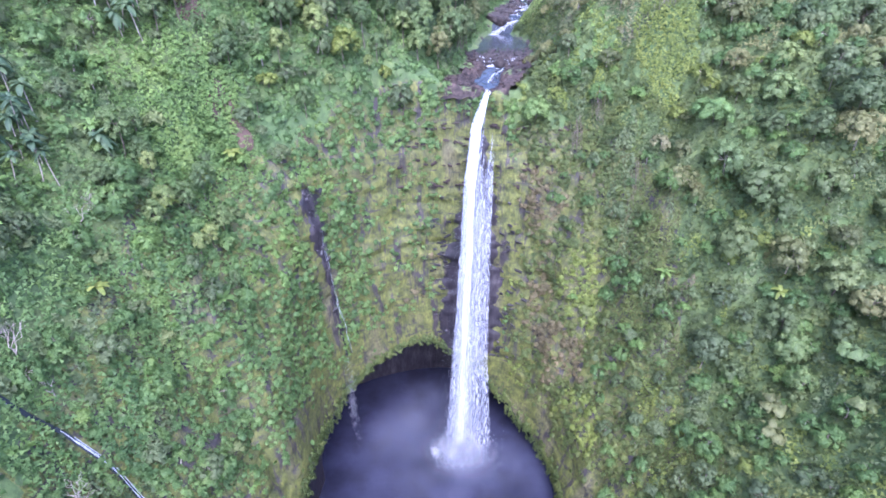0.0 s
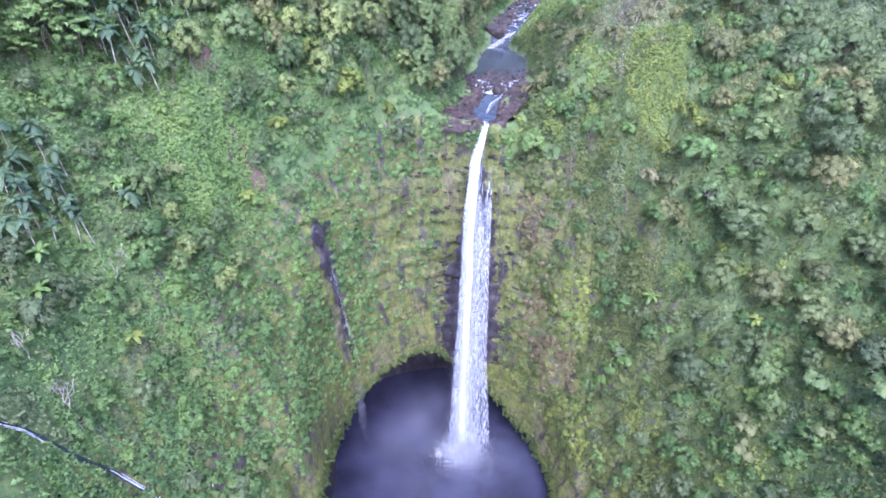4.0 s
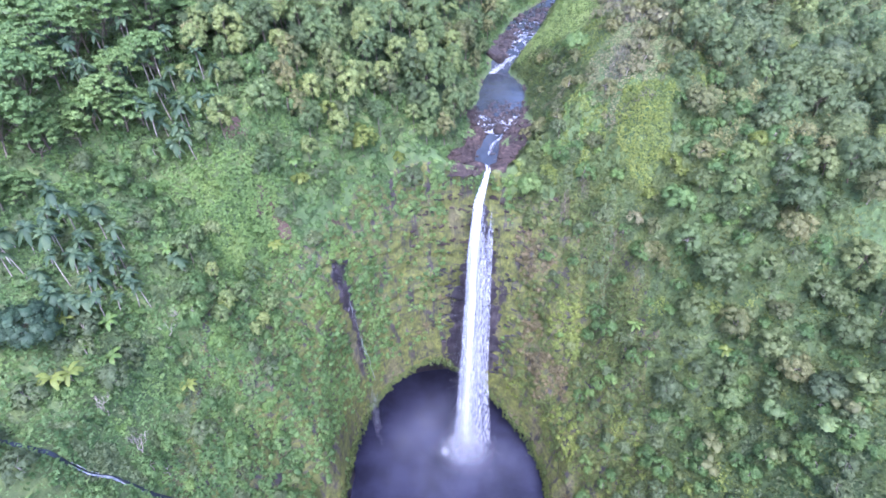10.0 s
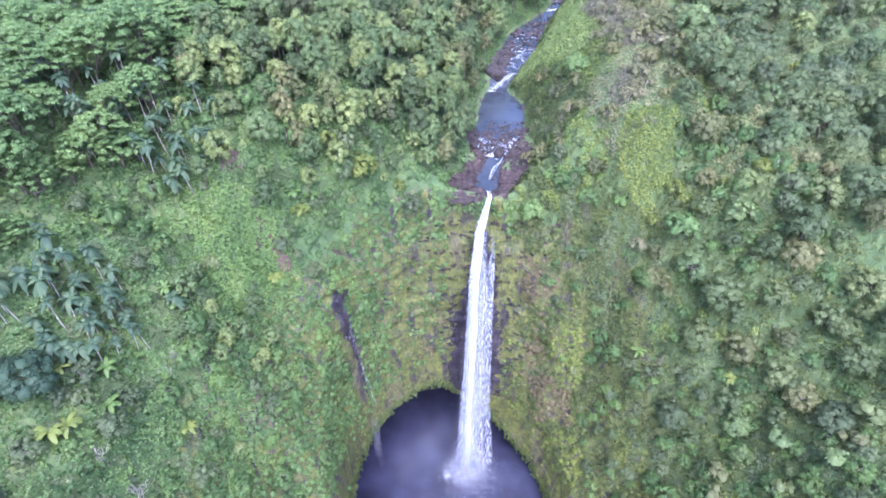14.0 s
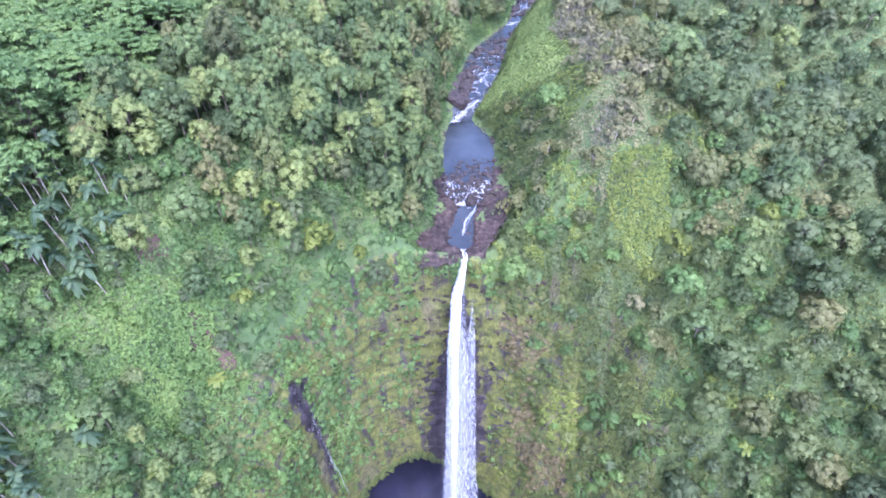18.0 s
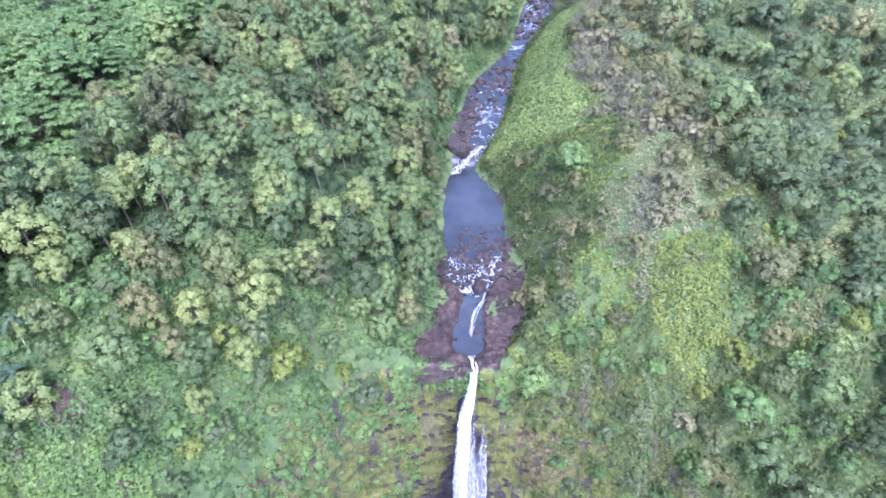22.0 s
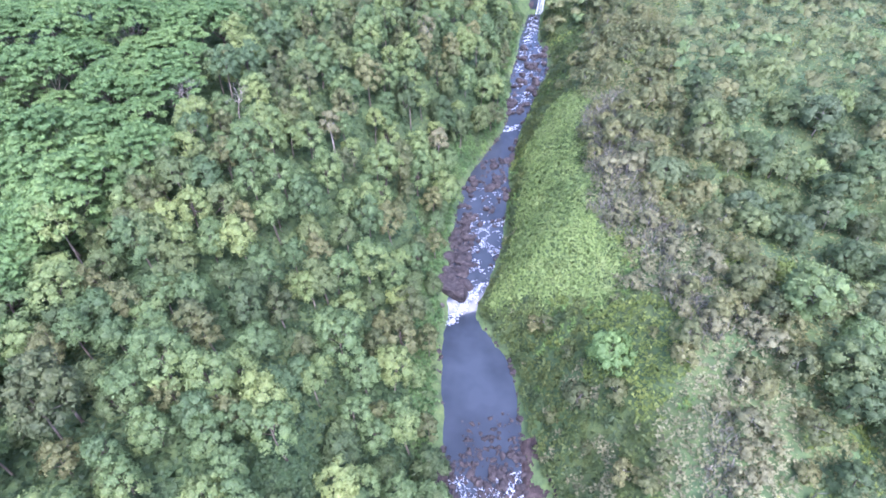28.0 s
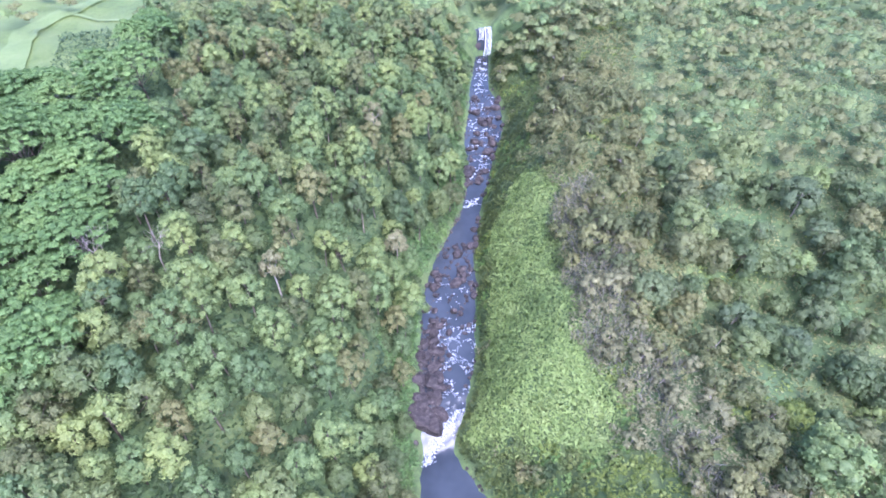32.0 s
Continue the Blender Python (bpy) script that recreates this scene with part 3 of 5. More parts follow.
for k, (v, f) in enumerate(pieces):
    mesh_object("strand", v, f, VEIL if edges[k] else FOAM, waterfall, "thin edge of the falling water" if edges[k] else "dense white falling water", smooth=True)

for k in range(12):
    q = np.linspace(0, 1, 12)
    x0 = 14.7 + rng.uniform(-1, 1) * 0.9
    pts = np.stack([x0 - 0.3 * q + 0.3 * vnoise(q * 4, k * 3.0), 185.6 - 5.8 * q, 134.9 + 0.15 * np.sin(q * 3.1) - 0.1 * q], -1)
    v, f = ribbon(pts, (0.16 + 0.12 * vnoise(q * 6, k * 2.0)) * np.clip(q * 5, 0.15, 1), (1, 0, 0))
    mesh_object("lip_strand", v, f, FOAM, waterfall, "white water sliding over the lip", smooth=True)

pieces = []
for k in range(60):
    u0 = rng.uniform(1.0, 3.4)
    s0 = rng.uniform(0.12, 0.55)
    s1 = min(1.0, s0 + rng.uniform(0.2, 0.5))
    s = np.linspace(s0, s1, 30)
    x, y, z = fall_line(u0 + 0.1 * vnoise(s * 8, k * 2.1), s)
    w = rng.uniform(0.04, 0.12) * (0.7 + 0.6 * vnoise(s * 40, k * 1.7)) * np.clip((s1 - s) * 10, 0.1, 1) * np.clip((s - s0) * 5, 0.05, 1)
    pieces.append(ribbon(np.stack([x, y + 3.5, z], -1), w, (1, 0, 0)))
for v, f in pieces:
    mesh_object("trickle", v, f, VEIL, waterfall, "thin grey side trickle", smooth=True)


def flecks(n, centre, spread, size, seed_w=1.0):
    """Small drops of spray: flat-sided beads."""
    c = rng.normal(size=(n, 3)) * np.asarray(spread) + np.asarray(centre)
    tet = np.array([[1, 1, 1], [1, -1, -1], [-1, 1, -1], [-1, -1, 1]]) * 0.6
    s = rng.uniform(0.5, 1.3, (n, 1, 1)) * size
    q = rng.normal(size=(n, 3, 3)) * 0.35 + np.eye(3)
    v = c[:, None, :] + np.einsum("ij,njk->nik", tet, q) * s
    v[..., 2] = np.abs(v[..., 2])
    f = (np.arange(n)[:, None, None] * 4 + np.array([[0, 1, 2], [0, 3, 1], [0, 2, 3], [1, 3, 2]])[None]).reshape(-1, 3)
    return v.reshape(-1, 3), f


BX, BY, _ = (float(v) for v in fall_line(0.0, 1.0))
v, f = merge([flecks(9000, (BX, BY - 1, 1.5), (3.6, 2.6, 2.4), 0.14), flecks(6000, (BX, BY, 7), (3.6, 2.6, 8), 0.08), flecks(12000, (BX + 0.5, BY - 2.5, 0.5), (5.0, 3.6, 0.7), 0.09), flecks(7000, (BX + 1, BY - 4, 0.3), (6.5, 5, 0.3), 0.07), flecks(5000, (BX - 3, BY - 1, 2.0), (6.0, 3.5, 2.0), 0.07)])
mesh_object("splash", v, f, FOAM, waterfall, "burst of white spray where the water lands")
def droplets(n, centre, spread, size):
    """Drops so fine that each is a single facet."""
    p = rng.normal(size=(n, 1, 3)) * np.asarray(spread) + np.asarray(centre)
    v = p + rng.normal(size=(n, 3, 3)) * size
    v[..., 2] = np.abs(v[..., 2]) + 0.05
    return v.reshape(-1, 3), np.arange(3 * n).reshape(-1, 3)


sprays = []
for k in range(12):
    s = (k + 3.5) / 15
    x, y, z = fall_line(0.0, s)
    sprays.append(droplets(int(1500 + 4500 * s), (x + 0.6, y, z), (0.6 + 2.8 * s, 0.8 + 1.6 * s, 5), 0.06))
v, f = merge(sprays)
mesh_object("spray_veil", v, f, FOAM, waterfall, "soft veil of spray round the falling water")

# translucent sheets of spray: wide behind the falling water's right side, and torn low down
for k in range(12):
    s = np.linspace(0.14 + 0.05 * (k % 3), 1.0, 40) if k < 5 or k > 8 else np.linspace(0.55, 1.0, 24)
    u0 = 1.5 + 0.8 * k if k < 5 else (-1.25, -0.7, 0.9, 1.3, -1.1, -0.95, 1.05)[k - 5]
    x, y, z = fall_line(u0 * (0.75 if k < 5 else 1.0) + 0.12 * vnoise(s * 7, k * 2.3), s)
    v, f = ribbon(np.stack([x, y + (2.4 if k < 5 else -0.8), z], -1), np.interp(s, [0, 1], [0.5, 1.5]) * np.clip((s - s[0]) * 9, 0.05, 1), (1, 0, 0))
    mesh_object("spray_sheet", v, f, VEIL, waterfall, "thin translucent sheet of spray", smooth=True)

v, f = lumps(np.stack([BX + rng.normal(size=16) * 4.2, BY - 1.5 + rng.normal(size=16) * 2.4, 0.6 + np.abs(rng.normal(size=16)) * 1.6], -1), np.tile([0, 0, 1.0], (16, 1)), rng.uniform(1.2, 2.8, 16), 0.9, LOBE, 0.25)
mesh_object("spray_cloud", v, f, VEIL, waterfall, "soft burst of spray at the foot of the falls", smooth=True)

# low banks of mist over the pool: flat domes that thin out towards their edges
mu, ma = np.meshgrid(np.linspace(0, 1, 8), np.linspace(0, 2 * np.pi, 25), indexing="ij")
DISC = np.stack([mu * np.cos(ma), mu * np.sin(ma), 0.22 * (1 - mu ** 2)], -1).reshape(-1, 3)
mist = tagged(new("mist"), "fine blue-grey mist drifting over the plunge pool", "mist", kind="stuff")
for x, y, z, rx, ry in ((BX, BY - 2, 3.0, 17, 14), (BX - 14, BY + 6, 9.0, 19, 15), (BX - 21, BY - 3, 14.0, 15, 17), (BX - 4, BY - 14, 2.0, 24, 15), (BX - 12, BY + 8, 20.0, 13, 12), (BX - 22, BY - 12, 10.0, 22, 24), (BX + 14, BY - 10, 3.0, 22, 22), (BX + 3, BY - 1, 12.0, 9, 8)):
    bank = mesh_object("mist_bank", DISC, grid_faces(8, 25), MIST, mist, smooth=True)
    bank.matrix_basis = pose(x, y, z, 0, 0, 20) @ Matrix.Diagonal((rx, ry, 12, 1))
    bank.visible_shadow = False


def wall_at(a, z):
    """A place on the amphitheatre wall at angle a and height z, and its outward direction."""
    i = int(np.argmin(np.abs(CA - a)))
    col = WALLS[i]
    p = np.array([np.interp(z, col[:, 2], col[:, k]) for k in range(2)] + [z])
    return p, -np.array([OUT[i, 0, 0], OUT[i, 0, 1], -0.12])


def wall_sheet(name, material, a_left, a_right, zs, proud, label, parent=None):
    """A rough patch that lies on the wall between two edges, given height by height from the top down."""
    n, verts = 9, []
    for j, z in enumerate(zs):
        a0, a1 = a_left[j], a_right[j]
        for i in range(n):
            a = a0 + (a1 - a0) * i / (n - 1)
            p, o = wall_at(a, z)
            verts.append(p + o * (proud * (0.3 if i in (0, n - 1) else 1.0) + 0.25 * float(vnoise(a * 2, z * 0.8))))
    ob = mesh_object(name, verts, grid_faces(len(zs), n), material, parent, smooth=True)
    return tagged(ob, label, "cliff", kind="structure") if parent is None else ob


# the dark gully in the left wall, and the thin fall in it
gz_ = np.linspace(112, 47, 60)
gc = np.interp(gz_, [47, 60, 75, 90, 100, 113], [144.5, 144.5, 145.0, 146.2, 147.0, 147.3])
gw = np.interp(gz_, [47, 60, 80, 88, 94, 104, 110, 113], [0.4, 0.7, 1.0, 1.8, 3.4, 4.0, 3.0, 0.6]) * (1 + 0.9 * vnoise(gz_ / 1.6, 3.0))
wall_sheet("gully_rock", WETROCK, gc - gw, gc + gw, gz_, 0.5, "dark wet rock of a narrow gully in the cliff")
thin_fall = tagged(new("thin_waterfall"), "thin trickling waterfall in a dark gully", "waterfall")
for k in range(3):
    zz = np.linspace(98 - 5 * k, 49, 46)
    pts = []
    for z in zz:
        p, o = wall_at(float(np.interp(z, gz_[::-1], gc[::-1])) - 0.3 + 0.25 * k - 0.5 + 0.5 * float(vnoise(z / 6, k * 5.0)), z)
        pts.append(p + o * (0.8 + 2.4 * np.clip((75 - z) / 26, 0, 1)))
    v, f = ribbon(pts, 0.03 + 0.06 * np.abs(vnoise(zz / 3, k * 2.0)), (0.8, 0.5, 0))
    mesh_object("strand", v, f, FOAM, thin_fall, smooth=True)
v, f = flecks(900, (*wall_at(146.5, 40)[0][:2] + np.array([1.5, -1.5]), 28), (0.9, 0.9, 9), 0.08)
mesh_object("drizzle", v, f, FOAM, thin_fall)

# ---- shelves of bare basalt beside the lip and the rapids ----
hy = np.arange(178.8, 229, 0.6)
for name, sgn in (("rock_shelf_left", -1), ("rock_shelf_right", 1)):
    edge = np.interp(hy, RIVER_Y, RIVER_L if sgn < 0 else RIVER_R)
    wide = (np.interp(hy, SHELF_Y, SHELF_L if sgn < 0 else SHELF_R) + 1.6) * (0.85 + 0.3 * vnoise(hy / 6, sgn * 3.0))
    u = np.linspace(0, 1, 20)
    e = -1.0 + (wide[:, None] + 1.0) * u
    X, Y = edge[:, None] + sgn * e, np.repeat(hy[:, None], 20, 1)
    Y = Y + (1.6 * vnoise(X / 2.6, 3.0) + 0.8) * np.clip((186 - Y) / 7, 0, 1)
    step = np.floor(2.2 * vnoise(X / 3.2, Y / 3.2) + 0.5) * 0.35
    Z = np.maximum(ground(X, Y), bed(Y) - 1.5) + 0.30 + (step + 0.25 * vnoise(X / 1.1, Y / 1.1)) * np.clip(e + 0.8, 0, 1) - 0.5 * (u > 0.96) - np.clip((180.5 - Y) * 0.8, 0, 2.5)
    tagged(mesh_object(name, np.stack([X, Y, Z], -1).reshape(-1, 3), grid_faces(len(hy), 20), SHELF, smooth=False), "stepped red-brown basalt shelf beside the stream", "rock", kind="structure")

# ---- wet rock behind the fall, and the basalt blocks that stand out of the moss beside it ----
wz_ = np.linspace(127, 36, 110)
wl = np.interp(wz_, [36, 60, 80, 100, 120, 127], [62, 63, 66, 70, 74, 76]) + 4.5 * vnoise(wz_ / 2.0, 8.0)
wr = np.interp(wz_, [36, 60, 75, 90, 100, 120, 127], [91, 90, 88, 84, 80, 79, 78]) + 3.5 * vnoise(wz_ / 2.0, 2.0)
wall_sheet("wet_wall", WETROCK, wl, wr, wz_, 0.9, "black wet basalt behind the waterfall")


def block_mesh(seed, material):
    r = np.random.default_rng(seed)
    k = r.uniform(0.7, 1.0, (8, 3))
    c = np.array([[x, y, z] for z in (-1, 1) for y in (-1, 1) for x in (-1, 1)], float) * k * 0.5
    me = bpy.data.meshes.new("basalt_block")
    bm = bmesh.new()
    vs = [bm.verts.new(p) for p in c]
    for q in ((0, 2, 3, 1), (4, 5, 7, 6), (0, 1, 5, 4), (2, 6, 7, 3), (0, 4, 6, 2), (1, 3, 7, 5)):
        bm.faces.new([vs[i] for i in q])
    bmesh.ops.bevel(bm, geom=list(bm.edges), offset=0.08, segments=1, affect="EDGES")
    bm.to_mesh(me)
    bm.free()
    me.materials.append(material)
    return me


cliff = bpy.data.objects["cliff"]
gully = bpy.data.objects["gully_rock"]
gully_blocks = [block_mesh(70 + k, WETROCK) for k in range(3)]
gr = np.random.default_rng(93)
for k in range(46):
    z = gr.uniform(82, 112) if k < 34 else gr.uniform(55, 82)
    a = float(np.interp(z, gz_[::-1], gc[::-1])) + gr.normal() * (2.0 if z > 86 else 0.6)
    p, o = wall_at(a, z)
    ob = new("rock", gully_blocks[k % 3])
    ob.parent = gully
    ob.matrix_basis = pose(*(p + o * 0.4), gr.normal() * 20, gr.normal() * 20, gr.uniform(0, 360)) @ Matrix.Diagonal((gr.uniform(0.6, 1.6), gr.uniform(0.6, 1.4), gr.uniform(0.8, 2.4), 1))
sr_ = np.random.default_rng(91)
shelf_rocks = [block_mesh(80 + k, SHELF) for k in range(5)]
for name, sgn, count in (("rock_shelf_left", -1, 120), ("rock_shelf_right", 1, 110)):
    shelf_ob = bpy.data.objects[name]
    for k in range(count):
        y = sr_.uniform(180.5, 214)
        edge = float(np.interp(y, RIVER_Y, RIVER_L if sgn < 0 else RIVER_R))
        x = edge + sgn * sr_.uniform(-0.4, 1.0) * float(np.interp(y, SHELF_Y, SHELF_L if sgn < 0 else SHELF_R))
        if abs(x - 14.8) < 3.0 and y < 188:
            continue
        k_ = 0.35 + 1.1 * sr_.uniform() ** 2
        ob = new("rock", shelf_rocks[k % 5])
        ob.parent = shelf_ob
        ob.matrix_basis = pose(x, y, float(ground(x, y)) + 0.35, sr_.normal() * 14, sr_.normal() * 14, sr_.uniform(0, 360)) @ Matrix.Diagonal((k_ * sr_.uniform(1, 2.2), k_ * 1.2, k_ * sr_.uniform(0.5, 1.0), 1))
dark_blocks = [block_mesh(50 + k, WETROCK) for k in range(4)]
brown_blocks = [block_mesh(60 + k, SHELF) for k in range(3)]
br = np.random.default_rng(77)
for k in range(170):
    if k < 45:
        a, z, kind = 87 + abs(br.normal()) * 4.0, 44 + 60 * br.uniform() ** 1.3, dark_blocks
    elif k < 90:
        a, z, kind = 65 - abs(br.normal()) * 5, 34 + 66 * br.uniform() ** 1.3, dark_blocks
    else:
        a, z, kind = br.uniform(46, 108), br.choice([104, 111, 118, 124]) + br.normal() * 0.7, brown_blocks
    p, o = wall_at(a, z)
    ob = new("basalt_block", kind[k % len(kind)])
    ob.parent = cliff
    turn = math.degrees(math.atan2(o[1], o[0])) - 90
    ob.matrix_basis = pose(*(p + o * 0.25), br.normal() * 9, br.normal() * 12, turn + br.normal() * 14) @ Matrix.Diagonal((br.uniform(1.0, 3.6), br.uniform(0.6, 1.1), br.uniform(0.35, 1.0), 1))

# ---- bare patches of red soil on the left slope ----
RED = rock_material("red_soil", (0.035, 0.022, 0.018), (0.070, 0.045, 0.036), (0.12, 0.085, 0.068), 0.6)
for x0, y0, w in ((-62, 155, 2.6), (-69.5, 162.5, 4.4), (-58, 152.7, 2.8), (-64, 152.6, 2.2), (-40.7, 162.2, 2.0)):
    u, t_ = np.meshgrid(np.linspace(0, 1, 7), np.linspace(0, 2 * np.pi, 19), indexing="ij")
    rad = u * w * (1 + 0.35 * vnoise(np.cos(t_) * 2 + x0, np.sin(t_) * 2))
    X, Y = x0 + rad * np.cos(t_), y0 + rad * np.sin(t_) * 0.6
    tagged(mesh_object("bare_soil", np.stack([X, Y, ground(X, Y) + 0.7 - 1.2 * u ** 4], -1).reshape(-1, 3), grid_faces(7, 19), RED, smooth=True), "bare red-brown soil on the slope", "soil", kind="structure")

# ---- the side stream that tumbles down the lower left slope ----
sx = np.linspace(-100, -60, 60)
cy = np.interp(sx, [-100, -92, -88, -85.5, -83.5, -80, -78, -74.8, -70.8, -68.6, -66.5, -60], [68.5, 68.2, 68.4, 69.0, 71.2, 72.6, 73.4, 75.6, 76.4, 76.4, 75.7, 74.0])
rows = []
for off in (-0.5, -0.25, 0.0, 0.25, 0.5):
    rows.append(np.stack([sx, cy + off, ground(sx, cy) + 0.7 - 0.15 * off ** 2], -1))
tagged(mesh_object("side_stream", np.stack(rows, 1).reshape(-1, 3), grid_faces(60, 5), STREAM, smooth=True), "narrow side stream tumbling down the slope", "stream", kind="structure")
for k in range(14):
    s0 = br.choice([19, 22, 37, 40, 43, 47]) + br.uniform(-2, 2)
    px_ = np.clip(np.linspace(0, br.uniform(3, 9), 16) + s0, 0, 59)
    yy = np.interp(px_, np.arange(60), cy) + br.uniform(-0.55, 0.55)
    xx = np.interp(px_, np.arange(60), sx)
    v, f = ribbon(np.stack([xx, yy, ground(xx, yy) + 1.0], -1), 0.07 + 0.05 * vnoise(px_, k * 3.0), (0, 1, 0))
    tagged(mesh_object("cascade_foam", v, f, FOAM, smooth=True), "white foam streak on the side stream", "foam", "foam streaks of the side stream")

# ---- plants ----
def leaf_faces(c, n, size, long=1.0):
    """One pointed spray of leaves at each place c, facing n."""
    m = len(c)
    t = unit(np.cross(n, rng.normal(size=(m, 3))))
    b = np.cross(n, t)
    s = np.asarray(size, float).reshape(-1, 1)
    v = np.stack([c - t * s * long * 1.1 - n * s * 0.2, c + t * s * long * 0.55 - b * s * 0.8, c + t * s * long * 0.55 + b * s * 0.8], 1)
    return v.reshape(-1, 3), np.arange(3 * m).reshape(-1, 3)


def clumps(c, up, radius, leaves, size, flat=0.8, jitter=0.55, core=0.66, long=1.2, soft=0.8):
    """Leafy masses at places c, along directions up: a dense heart under loose leaves, sharing the plant's soft roundness."""
    n = len(c)
    radius = np.broadcast_to(np.asarray(radius, float), (n,))
    d = unit(rng.normal(size=(n, leaves, 3)))
    side = np.sum(d * up[:, None, :], -1, keepdims=True)
    d = np.where(side < -0.3, d - 2 * side * up[:, None, :], d)
    r = radius.reshape(-1, 1, 1) * rng.uniform(0.7, 1.2, (n, leaves, 1))
    side = np.sum(d * up[:, None, :], -1, keepdims=True)
    p = c[:, None, :] + (d - (1 - flat) * side * up[:, None, :]) * r
    nn = unit(d + 0.3 * up[:, None, :] + jitter * rng.normal(size=d.shape))
    sz = np.repeat(np.asarray(size, float).reshape(-1, 1) * np.ones((n, 1)), leaves, 1) * rng.uniform(0.6, 1.35, (n, leaves))
    lv, lf = leaf_faces(p.reshape(-1, 3), nn.reshape(-1, 3), sz.ravel(), long)
    ln = unit(0.65 * d + soft * up[:, None, :] + 0.42 * rng.normal(size=d.shape)).reshape(-1, 3)
    cv, cf = lumps(c, up, radius * core, flat, DOME, 0.4)
    cn = unit(cv - np.repeat(c - 0.5 * up * radius[:, None], len(cv) // n, 0))
    v, f = merge([(cv, cf), (lv, lf)])
    return (v, np.concatenate([cn, np.repeat(ln, 3, 0)])), f


def leaf_bed(x, y, size, tall, long=1.25, seed=0.0):
    """A rolling bed of leaves on the ground at places x, y: humps of several sizes, no two alike."""
    n = slope_normal(x, y)

    def hump(px, py):
        return tall * (0.9 + 0.9 * vnoise(px / 4.2, py / 4.2, seed) + 0.7 * vnoise(px / 1.5, py / 1.5, seed + 3.0))

    h = hump(x, y)
    hx, hy = (hump(x + 0.4, y) - h) / 0.4, (hump(x, y + 0.4) - h) / 0.4
    up = unit(n + np.array([0, 0, 0.5]))
    soft = unit(up - 0.45 * np.stack([hx, hy, np.zeros_like(h)], -1))
    p = np.stack([x, y, ground(x, y)], -1) + up * (h + 0.35 * rng.normal(size=len(x)) * tall)[:, None]
    v, f = leaf_faces(p, unit(soft + 0.45 * rng.normal(size=p.shape)), size * rng.uniform(0.6, 1.4, len(x)), long)
    return (v, np.repeat(unit(soft + 0.36 * rng.normal(size=p.shape)), 3, 0)), f


def tube(points, radii, sides=5):
    points = np.asarray(points, float)
    ring = []
    for i, p in enumerate(points):
        d = unit(points[min(i + 1, len(points) - 1)] - points[max(i - 1, 0)])
        a = unit(np.cross(d, [0.31, 0.87, 0.12]))
        b = np.cross(d, a)
        ang = np.linspace(0, 2 * np.pi, sides, endpoint=False)
        ring.append(p + radii[i] * (np.cos(ang)[:, None] * a + np.sin(ang)[:, None] * b))
    v = np.concatenate(ring)
    f = [[i * sides + j, i * sides + (j + 1) % sides, (i + 1) * sides + (j + 1) % sides, (i + 1) * sides + j] for i in range(len(points) - 1) for j in range(sides)]
    return v, np.array(f)


def bent(a, b, n, sway):
    a, b = np.asarray(a, float), np.asarray(b, float)
    s = np.linspace(0, 1, n)[:, None]
    return a * (1 - s) + b * s + np.sin(s * np.pi) * rng.normal(size=3) * sway


def broad_tree(name, label, leaf, bark, height, radius, lobes, leaves, size, flat=0.8, tall=1.0, puff=0.42, long=1.0):
    """Trunk with limbs, and an uneven crown of many leafy lobes stacked from the top down, with gaps between them."""
    thing = tagged(new(name), label, "tree")
    rz = min(radius * tall, height * 0.46)
    mid = height - rz * 1.05
    trunk = [tube(bent((0, 0, -1.0), (rng.normal() * 0.4, rng.normal() * 0.4, mid + rz * 0.2), 5, 0.25), np.linspace(0.24, 0.12, 5), 5)]
    top = trunk[0][0][-1]
    crown_c, crown_r, phase = [], [], rng.uniform(0, 6.28)
    for k in range(lobes):
        ang = 2.4 * k + rng.uniform(-0.4, 0.4)
        cz = 1 - 1.45 * (k + 0.4) / lobes
        out = math.sqrt(max(0.0, 1 - cz * cz)) * (1 + 0.24 * math.sin(ang + phase) + 0.14 * math.sin(3 * ang + 2 * phase))
        q = rng.uniform(0.66, 1.04)
        crown_c.append((radius * 0.86 * out * q * math.cos(ang), radius * 0.86 * out * q * math.sin(ang), mid + rz * cz * q * rng.uniform(0.8, 1.1)))
        crown_r.append(radius * puff * rng.uniform(0.62, 1.2))
        if k % 4 == 0:
            trunk.append(tube(bent(top - (0, 0, rng.uniform(0, rz * 0.5)), np.array(crown_c[-1]) - (0, 0, 0.3), 4, 0.3), np.linspace(0.11, 0.03, 4), 3))
    crown_c = np.array(crown_c)
    up = unit(unit((crown_c - np.array([0, 0, mid - rz * 0.3])) / np.array([radius, radius, rz])) * 0.9 + np.array([0, 0, 0.45]))
    v, f = merge(trunk)
    mesh_object("trunk", v, f, bark, thing)
    v, f = clumps(crown_c, up, crown_r, leaves, size, flat, 0.55, 0.64, long)
    mesh_object("crown", v, f, leaf, thing)
    return thing


